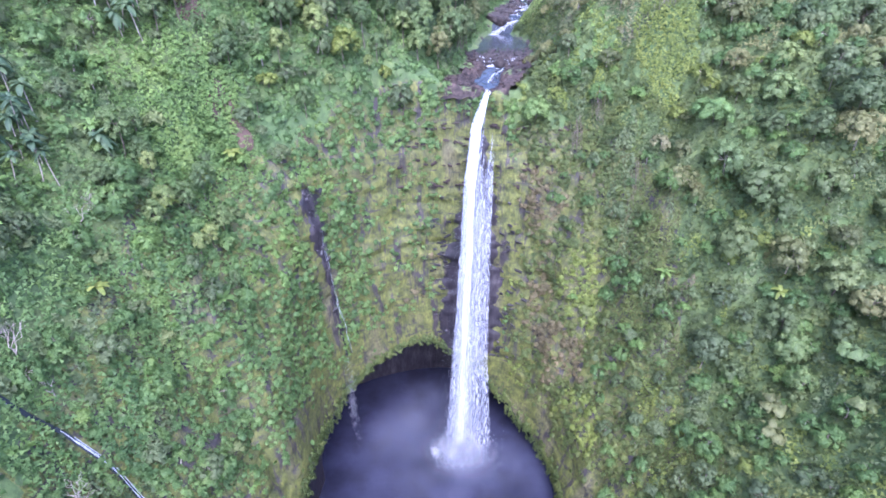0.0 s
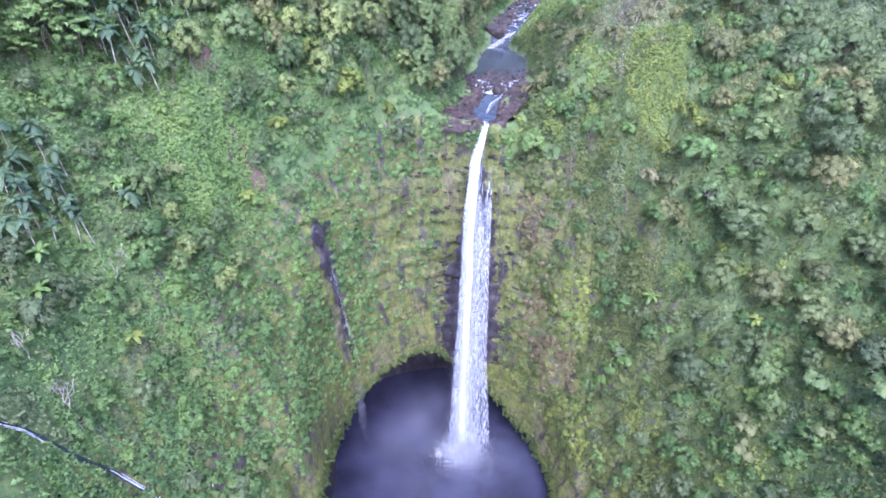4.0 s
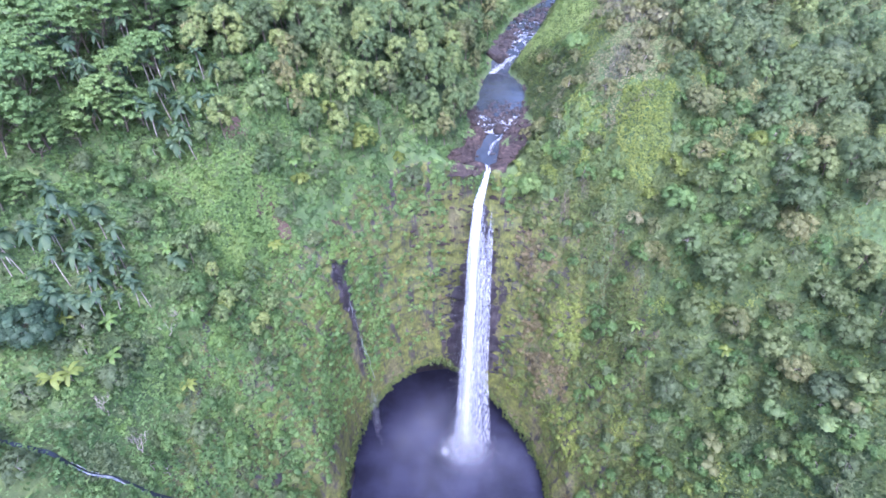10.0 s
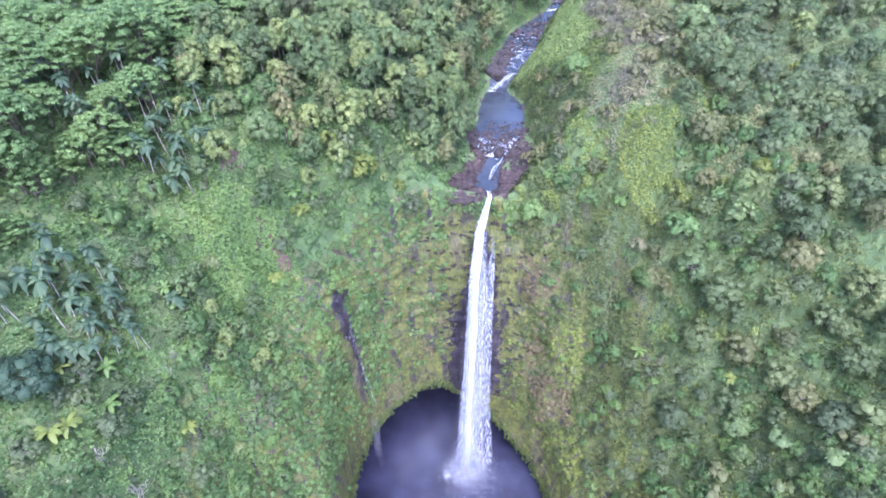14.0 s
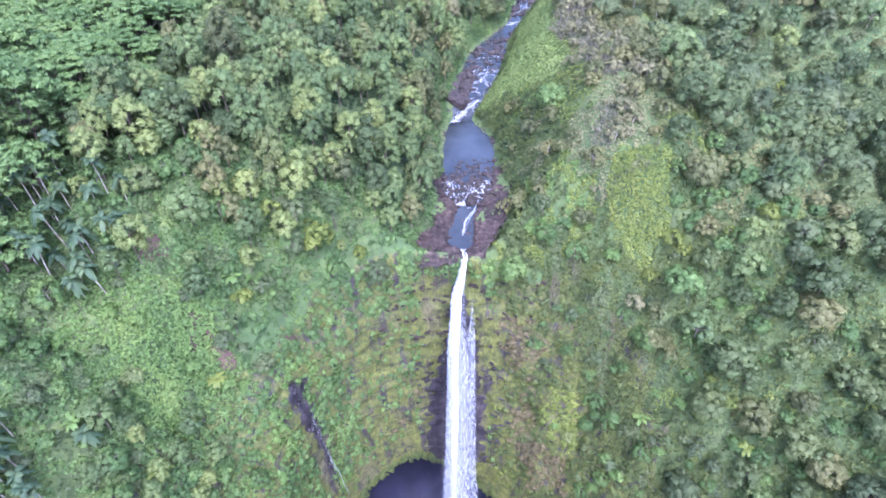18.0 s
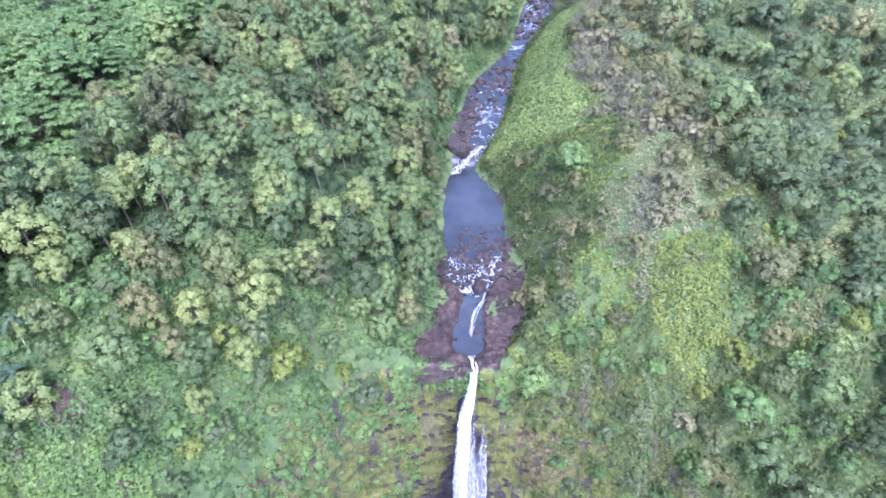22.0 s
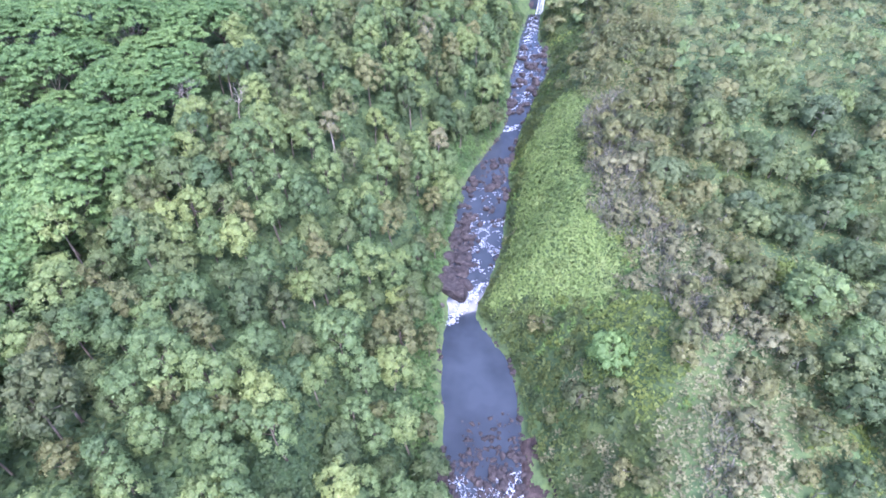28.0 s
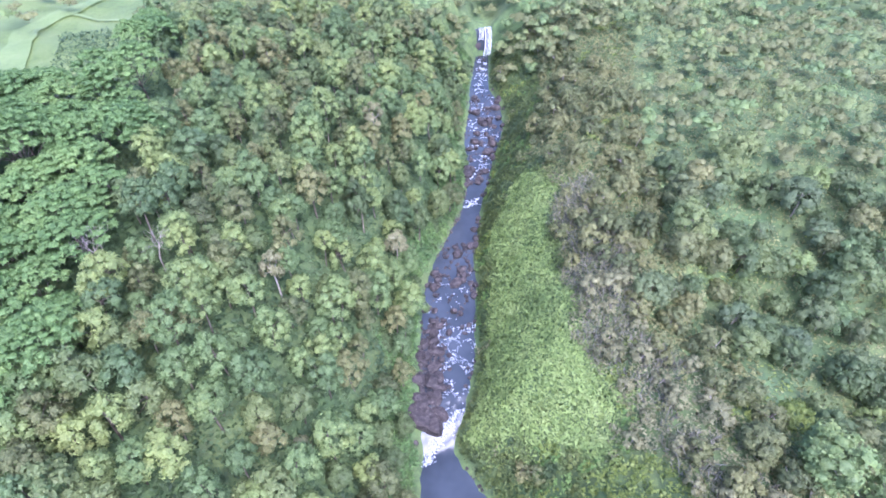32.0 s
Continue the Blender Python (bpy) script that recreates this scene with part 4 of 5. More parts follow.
def spreading_tree(name, label, height, radius, pads, leaves):
    """Umbrella tree: pale forked limbs under flat feathery layers."""
    thing = tagged(new(name), label, "tree")
    fork = np.array([rng.normal() * 0.5, rng.normal() * 0.5, height * 0.3])
    limbs = [tube(bent((0, 0, -1), fork, 5, 0.3), np.linspace(0.34, 0.22, 5), 6)]
    c = []
    for k in range(pads):
        ang, q = 2.4 * k + rng.uniform(-0.3, 0.3), math.sqrt((k + 0.5) / pads)
        c.append((radius * q * math.cos(ang), radius * q * math.sin(ang), height - q ** 2.5 * height * 0.3 + rng.uniform(-0.9, 0.7)))
        if k % 6 == 0:
            limbs.append(tube(bent(fork, np.array(c[-1]) - (0, 0, 0.4), 5, 0.6), np.linspace(0.13, 0.03, 5), 3))
    v, f = merge(limbs)
    mesh_object("trunk", v, f, BARK, thing)
    v, f = clumps(np.array(c), np.tile([0, 0, 1.0], (pads, 1)), rng.uniform(0.12, 0.21, pads) * radius, leaves, 0.27, 0.42, 0.45, 0.62, 1.9, 0.9)
    mesh_object("crown", v, f, LEAF_SPREAD, thing)
    return thing


def palm_tree(name, label, height, fronds, length):
    thing = tagged(new(name), label, "palm")
    head = np.array([rng.normal() * 0.7, rng.normal() * 0.7, height])
    v, f = tube(bent((0, 0, -1), head, 7, 0.35), np.linspace(0.17, 0.10, 7), 6)
    mesh_object("trunk", v, f, PALEBARK, thing)
    for k in range(fronds):
        ang, rise = 2.4 * k + rng.uniform(-0.3, 0.3), rng.uniform(-0.3, 1.5)
        out = np.array([math.cos(ang), math.sin(ang), 0])
        side = np.array([-out[1], out[0], 0])
        s = np.linspace(0, 1, 7)
        spine = head + out * (s * length * (0.75 + 0.25 * (1 - abs(rise))))[:, None] + np.array([0, 0, 1.0]) * (length * (rise * s * 0.8 - 0.85 * s ** 2))[:, None]
        w = length * 0.2 * np.sin(np.pi * np.clip(s * 0.92 + 0.06, 0, 1)) ** 0.7
        droop = np.array([0, 0, -0.5])
        rows = np.stack([spine + (side + droop) * w[:, None], spine, spine + (-side + droop) * w[:, None]], 1)
        mesh_object("frond", rows.reshape(-1, 3), grid_faces(7, 3), LEAF_PALM, thing)
    return thing


def bare_tree(name, label, height, seed):
    thing = tagged(new(name), label, "dead tree")
    r = np.random.default_rng(seed)
    limbs, tips = [], [(np.array([0, 0, -0.8]), np.array([r.normal() * 0.3, r.normal() * 0.3, height * 0.4]), 0.2)]
    for level in range(4):
        nxt = []
        for a, b, w in tips:
            mid = (a + b) / 2 + r.normal(size=3) * 0.12 * height * 0.3
            limbs.append(tube([a, mid, b], [w, w * 0.85, w * 0.65], 5))
            for k in range(3 if level < 3 else 0):
                d = unit(unit(b - a) + r.normal(size=3) * 0.6 + np.array([0, 0, 0.25]))
                nxt.append((b - (b - a) * r.uniform(0, 0.3), b + d * height * 0.26 * 0.78 ** level, w * 0.55))
        tips = nxt
    v, f = merge(limbs)
    mesh_object("trunk", v, f, PALEBARK, thing)
    return thing


# where things grow
def edge_dist(x, y):
    """Distance outside the stream: left of it, right of it."""
    return np.interp(y, RIVER_Y, RIVER_L) - x, x - np.interp(y, RIVER_Y, RIVER_R)


def scatter(x0, x1, y0, y1, step, seed):
    r = np.random.default_rng(seed)
    x, y = np.meshgrid(np.arange(x0, x1, step), np.arange(y0, y1, step), indexing="ij")
    x = x + r.uniform(-0.45, 0.45, x.shape) * step
    y = y + r.uniform(-0.45, 0.45, y.shape) * step + (np.arange(x.shape[0]) % 2 * step / 2)[:, None]
    return x.ravel(), y.ravel()


def spread_edge(y):
    return np.interp(y, [122, 143, 153, 164, 172, 184, 200, 225, 262, 290, 350, 413, 470, 520], [-116, -107, -100, -92, -89, -89, -87, -79, -72, -51, -38, -35, -40, -45])


def in_grass(x, y, grow=0.0):
    """The open grass slope above the stream's right edge."""
    er = x - np.interp(y, RIVER_Y, RIVER_R)
    n = 3.5 * vnoise(x / 9, y / 9) + 1.2 * vnoise(x / 2.5, y / 2.5) + grow
    far = np.interp(y, [238, 242, 250, 258, 277, 286, 298, 310, 331, 345, 354, 362], [12, 18, 28, 30, 32, 29, 24, 24, 27, 27, 20, 0])
    return (er > np.interp(y, [300, 340, 356], [3.4, 5.6, 14.0]) - grow * 0.3) & (er < far + n) & (y > np.interp(x, [36, 45, 51, 60, 70, 80], [270, 264, 258, 244, 247, 258]) - n) & (y < 362 + n)


def crest_at(y):
    """Distance of the ridge's crest from the stream's right edge."""
    return np.interp(y, [170, 200, 230, 258, 290, 324, 380], [44, 45, 40, 38, 36, 29, 26])


def plant(kinds, x, y, group, lo, hi, seed, sink=0.3):
    """Copies of the kinds, one at each place; the models themselves take the first places."""
    r = np.random.default_rng(seed)
    z = ground(x, y) - sink
    for i in range(len(x)):
        s = r.uniform(lo, hi)
        m = pose(x[i], y[i], z[i], r.normal() * 4, r.normal() * 4, r.uniform(0, 360)) @ Matrix.Diagonal((s, s, s * r.uniform(0.85, 1.2), 1))
        if i < len(kinds):
            ob = kinds[i]
        else:
            ob = copy_thing(kinds[i % len(kinds)], m)
        ob.matrix_basis = m
        ob["group"] = group


# marked trees, each with the look that sets it apart: kind, place, height of its top, crown radius
MARKED = []


def marked(label, leaf, x, y, top, radius, lobes, leaves=34, size=0.32, bark=BARK):
    g = float(ground(x, y))
    h = min(max(top - g, radius * 1.3), radius * 2.2 + 2.5)
    ob = broad_tree("tree", label, leaf, bark, h, radius * 1.15, lobes * 2, leaves + 8, size, 0.85, 1.0, 0.31)
    ob.matrix_basis = pose(x, y, g - 0.2, 0, 0, 0)
    MARKED.append((x, y, radius))


marked("bright yellow-green small tree above the cliff edge", LEAF_YELLOW, -42, 177, 166, 2.4, 9)
marked("yellow-green big-leaved tree on the mossy slope", LEAF_YELLOW, -51, 163, 142, 2.8, 9, 34, 0.45)
marked("billowing yellow-green tree near the stream", LEAF_CANOPY, -8, 186, 158.7, 3.2, 13)
marked("rounded grey-green tree beside the falls", LEAF_GREY, -13.5, 179, 143, 3.6, 15)
marked("small yellow tree at the cliff edge", LEAF_YELLOW, -18.5, 180, 144, 1.9, 8)
marked("flat-topped green tree on the slope", LEAF_SPREAD, 81, 161, 134, 5.6, 18)
marked("green tree leaning over the lip of the falls", LEAF_SPREAD, 31, 180, 134, 4.2, 16)
marked("large yellow billowing tree above the cliff", LEAF_YELLOW, -31, 177, 160, 4.0, 18)
marked("tall two-toned tree with pale crown", LEAF_CANOPY, -60, 169, 176, 4.6, 18)
marked("dark teal broad-crowned tree", LEAF_PALM, -104, 92, 141, 6.5, 24)
marked("dark grey-green broad tree on the slope", LEAF_GREY, 117, 106, 100, 5.0, 20)
marked("pale yellow ridge tree with broken crown", LEAF_YELLOW, 101, 240, 174, 3.6, 15)
marked("silver-grey spreading tree on the ridge", LEAF_GREY, 89, 280, 183, 5.0, 18)
marked("dark green dome of shrub on the bank", LEAF_SPREAD, 55, 234, 164, 5.2, 22)
marked("small yellow tree in the side valley", LEAF_YELLOW, 153, 242, 160, 2.6, 9)
marked("yellow tree in the side valley", LEAF_YELLOW, 105, 168, 144, 3.0, 10)
marked("grey-green shrub tree beside the stream's bank", LEAF_GREY, 41, 188, 163, 2.6, 10)
for label, x, y, h, seed in (("large white dead tree with spreading bare branches", -69.5, 63, 12, 3), ("pale dead tree among green shrubs", -81, 80, 10, 4), ("bare grey tree on the slope", -81, 108, 8, 5),
                             ("bare pale tree at the edge of the umbrella trees", -43, 319, 17, 6), ("bare grey tree in the forest", -32, 316, 15, 7), ("leaning pale snag on the slope", -79, 112, 6, 8), ("white bare snag among shrubs", -87, 83, 7, 9), ("bleached bare snag on the slope", -77, 79.5, 6, 10)):
    bare_tree("dead_tree", label, h, seed).matrix_basis = pose(x, y, float(ground(x, y)) - 0.2, 0, 0, 30 * seed)


def clear(x, y, room):
    ok = np.ones(len(x), bool)
    for mx, my, mr in MARKED:
        ok &= np.hypot(x - mx, y - my) > mr * 0.75 + room
    return ok


# trees of the left-hand forest
tx, ty = scatter(-125, 100, 162, 470, 7.0, 11)
el, er = edge_dist(tx, ty)
td, ta = rim_coords(tx, ty)
keep = (el > 3.0) & (tx > spread_edge(ty) + 2) & (td > 21) & ~((tx < -64) & (ty < 168)) & ~((tx < -38) & (ty > 420)) & clear(tx, ty, 1.2)
tx, ty = tx[keep], ty[keep]
order = np.argsort(np.hypot(tx + 10, ty - 245))
near, rest = order[:560], order[560:]
canopy = [broad_tree("canopy_tree", "rounded forest tree with yellow-green billowing crown", LEAF_CANOPY, BARK, h, r, l, 72, 0.25, 0.9, 1.35, p)
          for h, r, l, p in ((12.0, 3.5, 22, 0.34), (14.0, 3.9, 26, 0.32), (10.5, 3.2, 20, 0.35), (15.0, 3.5, 24, 0.33), (12.5, 4.3, 30, 0.3))]
olive = [broad_tree("olive_tree", "upright forest tree with dull olive crown", LEAF_RIDGE, BARK, h, r, l, 66, 0.25, 0.9, 1.5, p) for h, r, l, p in ((11.5, 3.2, 20, 0.35), (13.5, 3.5, 22, 0.34), (10.0, 3.0, 18, 0.36))]
soft_tree = [broad_tree("feathery_tree", "soft-crowned forest tree with fine blue-green foliage", LEAF_VALLEY, BARK, h, r, l, 70, 0.24, 0.9, 1.5, p, 1.9) for h, r, l, p in ((10.5, 3.3, 18, 0.38), (12.0, 3.0, 18, 0.38), (9.0, 3.4, 18, 0.38))]
pale = [broad_tree("withered_tree", "withered tree with pale grey-brown crown", LEAF_DRY, PALEBARK, h, r, l, 60, 0.22, 0.9, 1.4, 0.36, 1.8) for h, r, l in ((10.5, 2.8, 12), (11.5, 2.4, 10))]
mix = np.random.default_rng(71).uniform(size=len(near)) + 0.22 * vnoise(tx[near] / 18, ty[near] / 18, 4.0)
for kinds, lo, hi, lab, seed in ((canopy, -9, 0.56, "yellow-green trees of the left forest", 21), (olive, 0.56, 0.76, "olive trees of the left forest", 29), (soft_tree, 0.76, 1.02, "feathery trees of the left forest", 30), (pale, 1.02, 9, "withered trees of the woods", 34)):
    sel = near[(mix >= lo) & (mix < hi)]
    plant(kinds, tx[sel], ty[sel], lab, 0.85, 1.35, seed)
canopy_rest = (tx[rest], ty[rest])

# the same trees on the slope above the cliff
tx, ty = scatter(-80, 10, 118, 200, 6.2, 61)
td, ta = rim_coords(tx, ty)
el, er = edge_dist(tx, ty)
keep = (td > 13) & (el - np.interp(ty, SHELF_Y, SHELF_L) > 3.5) & ~((tx > -14) & (td < 17)) & (np.hypot((tx + 67) / 14, (ty - 147) / 10) > 1) & clear(tx, ty, 1.4)
some = np.random.default_rng(62).permutation(np.flatnonzero(keep))[:96]
tx, ty = tx[some], ty[some]
for i in range(len(tx)):
    s = rng.uniform(0.42, 0.85)
    copy_thing(canopy[i % 5], pose(tx[i], ty[i], float(ground(tx[i], ty[i])) - 0.6, 0, 0, 77 * i) @ Matrix.Diagonal((s, s, s, 1)))

# umbrella trees on the plateau
tx, ty = scatter(-200, -10, 122, 470, 9.7, 12)
keep = (tx < spread_edge(ty)) & (rim_coords(tx, ty)[0] > 40) & ~((tx < -44) & (ty > 412 + 6 * vnoise(tx / 9, ty / 9))) & (tx > spread_edge(ty) - np.interp(ty, [122, 230, 330, 400], [58, 64, 84, 112]))
tx, ty = tx[keep], ty[keep]
umbrella = [spreading_tree("umbrella_tree", "tall spreading tree with flat feathery green layers", h, r, p, 32) for h, r, p in ((16.0, 7.8, 70), (14.5, 6.8, 56), (17.5, 8.4, 78))]
order = np.argsort(np.hypot(tx + 70, (ty - 255) * 0.8))[:298]
tx, ty = tx[order], ty[order]
plant(umbrella, tx, ty, "umbrella trees of the plateau", 0.85, 1.15, 22)

# younger umbrella trees that close the plateau's edge
tx, ty = scatter(-118, -50, 124, 320, 6.5, 64)
gap = tx - spread_edge(ty)
keep = (gap > -3) & (gap < 5) & clear(tx, ty, 1.0)
tx, ty = tx[keep][:44], ty[keep][:44]
young = [spreading_tree("young_umbrella_tree", "young spreading tree with low feathery green layers", h, r, p, 32) for h, r, p in ((8.0, 5.2, 42), (10.0, 5.8, 46))]
plant(young, tx, ty, "young umbrella trees at the plateau's edge", 0.8, 1.15, 65)

# trees of the ridge on the right
tx, ty = scatter(30, 140, 150, 470, 6.0, 13)
el, er = edge_dist(tx, ty)
td, ta = rim_coords(tx, ty)
fern = np.hypot((tx - 71) / 11, (ty - 183) / 13) < 1
keep = (er > 5) & (td > 34) & ~in_grass(tx, ty, 2.0) & (er < 62) & ~fern & clear(tx, ty, 1.2) & (rng.uniform(size=len(tx)) < np.where(er < crest_at(ty) - 8, 0.36, 0.85))
tx, ty = tx[keep], ty[keep]
ridge = [broad_tree("ridge_tree", "low ridge tree with grey-green crown", LEAF_RIDGE, PALEBARK, h, r, l, 46, 0.26, 0.85, 1.0, 0.36)
         for h, r, l in ((4.6, 2.9, 14), (5.4, 3.3, 16), (3.8, 2.5, 12), (6.4, 3.6, 18))]
tx, ty = tx[:298], ty[:298]
crest = (np.abs(edge_dist(tx, ty)[1] - crest_at(ty)) < 12) & (vnoise(tx / 14, ty / 14, 6.0) > -0.15) & (ty < 300)
plant(ridge, tx[~crest], ty[~crest], "trees of the ridge beside the stream", 0.6, 1.3, 23)
plant([broad_tree("ridge_tree", "low withered grey-brown tree on the ridge crest", LEAF_DRY, PALEBARK, h, r, l, 34, 0.28) for h, r, l in ((4.2, 2.6, 9), (5.0, 3.0, 10))], tx[crest], ty[crest], "trees of the ridge beside the stream", 0.7, 1.2, 44)

# bigger trees of the side valley
tx, ty = scatter(78, 290, 95, 430, 9.2, 20)
el, er = edge_dist(tx, ty)
td, ta = rim_coords(tx, ty)
keep = ((er >= 62) & (td > 55) | (tx > 78) & (td > 36) & (ty < 165)) & (tx < 215 + (ty - 150) * 0.25) & clear(tx, ty, 1.2)
tx, ty = tx[keep], ty[keep]
order = np.argsort(np.hypot(tx - 110, ty - 220))
near, rest = order[:280], order[280:]
valley = [broad_tree("valley_tree", "broad dark-green tree of the side valley", LEAF_VALLEY, BARK, h, r, l, 46, 0.31, 0.85, 0.9, 0.33)
          for h, r, l in ((9.5, 5.2, 28), (11.5, 5.8, 30), (8, 4.4, 24))]
mix = np.random.default_rng(40).uniform(size=len(near))
plant(valley, tx[near][mix < 0.55], ty[near][mix < 0.55], "trees of the side valley", 0.6, 1.3, 26)
for leaf, lab, lo, hi, seed in ((LEAF_GREY, "grey-green tree of the side valley", 0.55, 0.72, 41), (LEAF_CANOPY, "yellow-green tree of the side valley", 0.72, 0.87, 42), (LEAF_RIDGE, "dull olive tree of the side valley", 0.87, 1.0, 43)):
    sel = (mix >= lo) & (mix < hi)
    plant([broad_tree("valley_tree", lab, leaf, PALEBARK, h, r, l, 46, 0.3, 0.85, 0.95, 0.34) for h, r, l in ((9, 4.6, 26), (11, 5.2, 28))], tx[near][sel], ty[near][sel], "trees of the side valley", 0.55, 1.3, seed)
ridge_rest = (tx[rest], ty[rest])

# palms on the left shoulder
tx, ty = scatter(-125, -60, 88, 182, 4.0, 14)
grove = (np.hypot((tx + 92) / 20, (ty - 163) / 13) < 1.0 + 0.5 * vnoise(tx / 7, ty / 7)) | (np.hypot((tx + 99) / 13, (ty - 114) / 12) < 1.0 + 0.5 * vnoise(tx / 7, ty / 7, 2.0))
keep = (rim_coords(tx, ty)[0] > 30) & (grove | (vnoise(tx / 9, ty / 9, 5.0) > 0.5)) & clear(tx, ty, 1.0)
tx, ty = tx[keep], ty[keep]
palms = [palm_tree("palm", "slender palm with pale leaning trunk and blue-green fronds", h, n, l) for h, n, l in ((9.5, 14, 3.2), (12, 13, 3.0), (7.0, 14, 3.4))]
plant(palms, tx, ty, "palms of the left shoulder", 0.8, 1.15, 24)

# low broad-leaved plants with arching yellow-green leaves
def leafy_plant(label, leaves, length, leaf):
    thing = tagged(new("banana_plant"), label, "plant")
    v, f = tube(bent((0, 0, -0.6), (0.1, 0.1, 2.2), 4, 0.1), [0.2, 0.18, 0.15, 0.12], 6)
    mesh_object("stem", v, f, PALEBARK, thing)
    for k in range(leaves):
        ang, rise = 2.4 * k, rng.uniform(0.5, 1.6)
        out = np.array([math.cos(ang), math.sin(ang), 0])
        side = np.array([-out[1], out[0], 0])
        s = np.linspace(0, 1, 8)
        spine = np.array([0.1, 0.1, 2.0]) + out * (s * length)[:, None] + np.array([0, 0, 1.0]) * (length * (rise * s - 0.95 * s ** 2))[:, None]
        w = length * 0.2 * np.sin(np.pi * np.clip(s * 0.9 + 0.05, 0, 1)) ** 0.6
        rows_ = np.stack([spine + side * w[:, None] - np.array([0, 0, 0.25]) * w[:, None], spine, spine - side * w[:, None] - np.array([0, 0, 0.25]) * w[:, None]], 1)
        mesh_object("leaf", rows_.reshape(-1, 3), grid_faces(8, 3), leaf, thing)
    return thing


bananas = [leafy_plant("broad-leaved plant with arching yellow-green leaves", 9, 3.0, LEAF_YELLOW), leafy_plant("broad-leaved plant with arching bright green leaves", 10, 2.6, LEAF_LUSH)]
bx_ = np.array([-93.2, -70.6, -70.0, -91.0, -95.5, -52.5, -66, -88, -99, -58, -76, -84, -60, -47, 96, 70, 88])
by_ = np.array([86.0, 121.5, 124.5, 102.7, 84.0, 164.5, 140, 95, 98, 118, 100, 128, 148, 166, 128, 146, 150])
plant(bananas, bx_, by_, "broad-leaved plants of the slopes", 0.9, 1.3, 38, -0.5)

# scattered trees on the steep slopes
tx, ty = scatter(-105, 160, 62, 190, 6.4, 15)
el, er = edge_dist(tx, ty)
td, ta = rim_coords(tx, ty)
fern = np.hypot((tx - 71) / 11, (ty - 183) / 13) < 1
lush = np.hypot((tx + 67) / 16, (ty - 147) / 11) < 1
keep = (td > 10) & (td < 85) & ~((tx > -26) & (tx < 34) & (ty > 120)) & ~fern & ~lush & ~((np.abs(ty - 72.5) < 6.0) & (tx < -58)) & clear(tx, ty, 1.2) & (rng.uniform(size=len(tx)) < 0.75)
tx, ty = tx[keep], ty[keep]
tone = vnoise(tx / 16, ty / 16, 5.0) + 0.5 * rng.normal(size=len(tx)) * 0.5
for mat, lab, nm, sel, seed in ((LEAF_SHRUB, "small green tree leaning out from the steep slope", "slope_tree", (tone > -0.25) & (tone < 0.55), 25), (LEAF_YELLOW, "small yellow-green tree on the steep slope", "slope_tree", (tone >= 0.55) & (tx > 0), 27),
                                (LEAF_GREY, "small grey-green tree on the steep slope", "slope_tree", (tone <= -0.25), 28)):
    kinds = [broad_tree(nm, lab, mat, PALEBARK, h, r, l, 44, 0.26, 0.85, 0.9, 0.34) for h, r, l in ((4.6, 3.0, 18), (3.6, 2.4, 14), (5.6, 3.6, 22))]
    plant(kinds, tx[sel], ty[sel], "trees of the steep slopes", 0.65, 1.2, seed)

# large single shrubs of the slopes
sxs, sys_ = scatter(-96, 150, 66, 186, 7.6, 36)
sd, sa = rim_coords(sxs, sys_)
keep = (sd > 12) & (sd < 80) & ~((sxs > -26) & (sxs < 36) & (sys_ > 120)) & clear(sxs, sys_, 1.0) & (np.hypot((sxs - 71) / 10, (sys_ - 183) / 12) > 1) & ~((np.abs(sys_ - 72.5) < 6.0) & (sxs < -58))
sxs, sys_ = sxs[keep][:290], sys_[keep][:290]
bush = []
for k, (mat, lab) in enumerate(((LEAF_SHRUB, "large rounded green shrub on the slope"), (LEAF_VALLEY, "large dark green shrub on the slope"), (LEAF_LUSH, "large bright green shrub on the slope"), (LEAF_GREY, "large grey-green shrub on the slope"), (LEAF_SHRUB, "large spreading green shrub on the slope"))):
    ang = np.arange(7) * 2.4
    q = np.sqrt((np.arange(7) + 0.3) / 7) * 1.6
    cc_ = np.stack([q * np.cos(ang), q * np.sin(ang), 1.4 - 0.35 * q ** 2 + rng.uniform(-0.2, 0.3, 7)], -1)
    v, f = clumps(cc_, unit(cc_ + np.array([0, 0, 1.0])), rng.uniform(0.75, 1.15, 7), 44, 0.28, 0.85)
    ob = mesh_object("shrub", v, f, mat, smooth=True)
    bush.append(tagged(ob, lab, "shrub"))
plant(bush, sxs, sys_, "large shrubs of the slopes", 0.8, 1.6, 37, 0.4)

# distant woods beyond the ones that stand singly
wx, wy = scatter(-130, 400, 330, 720, 7.6, 16)
el, er = edge_dist(wx, wy)
field = (wx < -38) & (wy > 415) & (wy < 640) & (vnoise(wx / 14, wy / 14, 3.0) < 0.42)
keep = (el > 4) & (wy > 462) & ~field | (er > 4) & (wy > 430) | (wy > 497) & (wx > 60) | (wx > 215 + (wy - 150) * 0.25) & (wy > 300)
wx = np.concatenate([wx[keep], canopy_rest[0], ridge_rest[0]])
wy = np.concatenate([wy[keep], canopy_rest[1], ridge_rest[1]])
wz = ground(wx, wy)
n = len(wx)
lob = 5
ang = rng.uniform(0, 6.28, (n, lob))
rad = rng.uniform(0.6, 3.6, (n, lob))
hh = rng.uniform(4.0, 9.5, (n, 1)) + rng.uniform(-1.8, 0.6, (n, lob))
cc = np.stack([wx[:, None] + rad * np.cos(ang), wy[:, None] + rad * np.sin(ang), wz[:, None] + hh], -1).reshape(-1, 3)
kind = np.repeat(rng.uniform(size=n), lob)
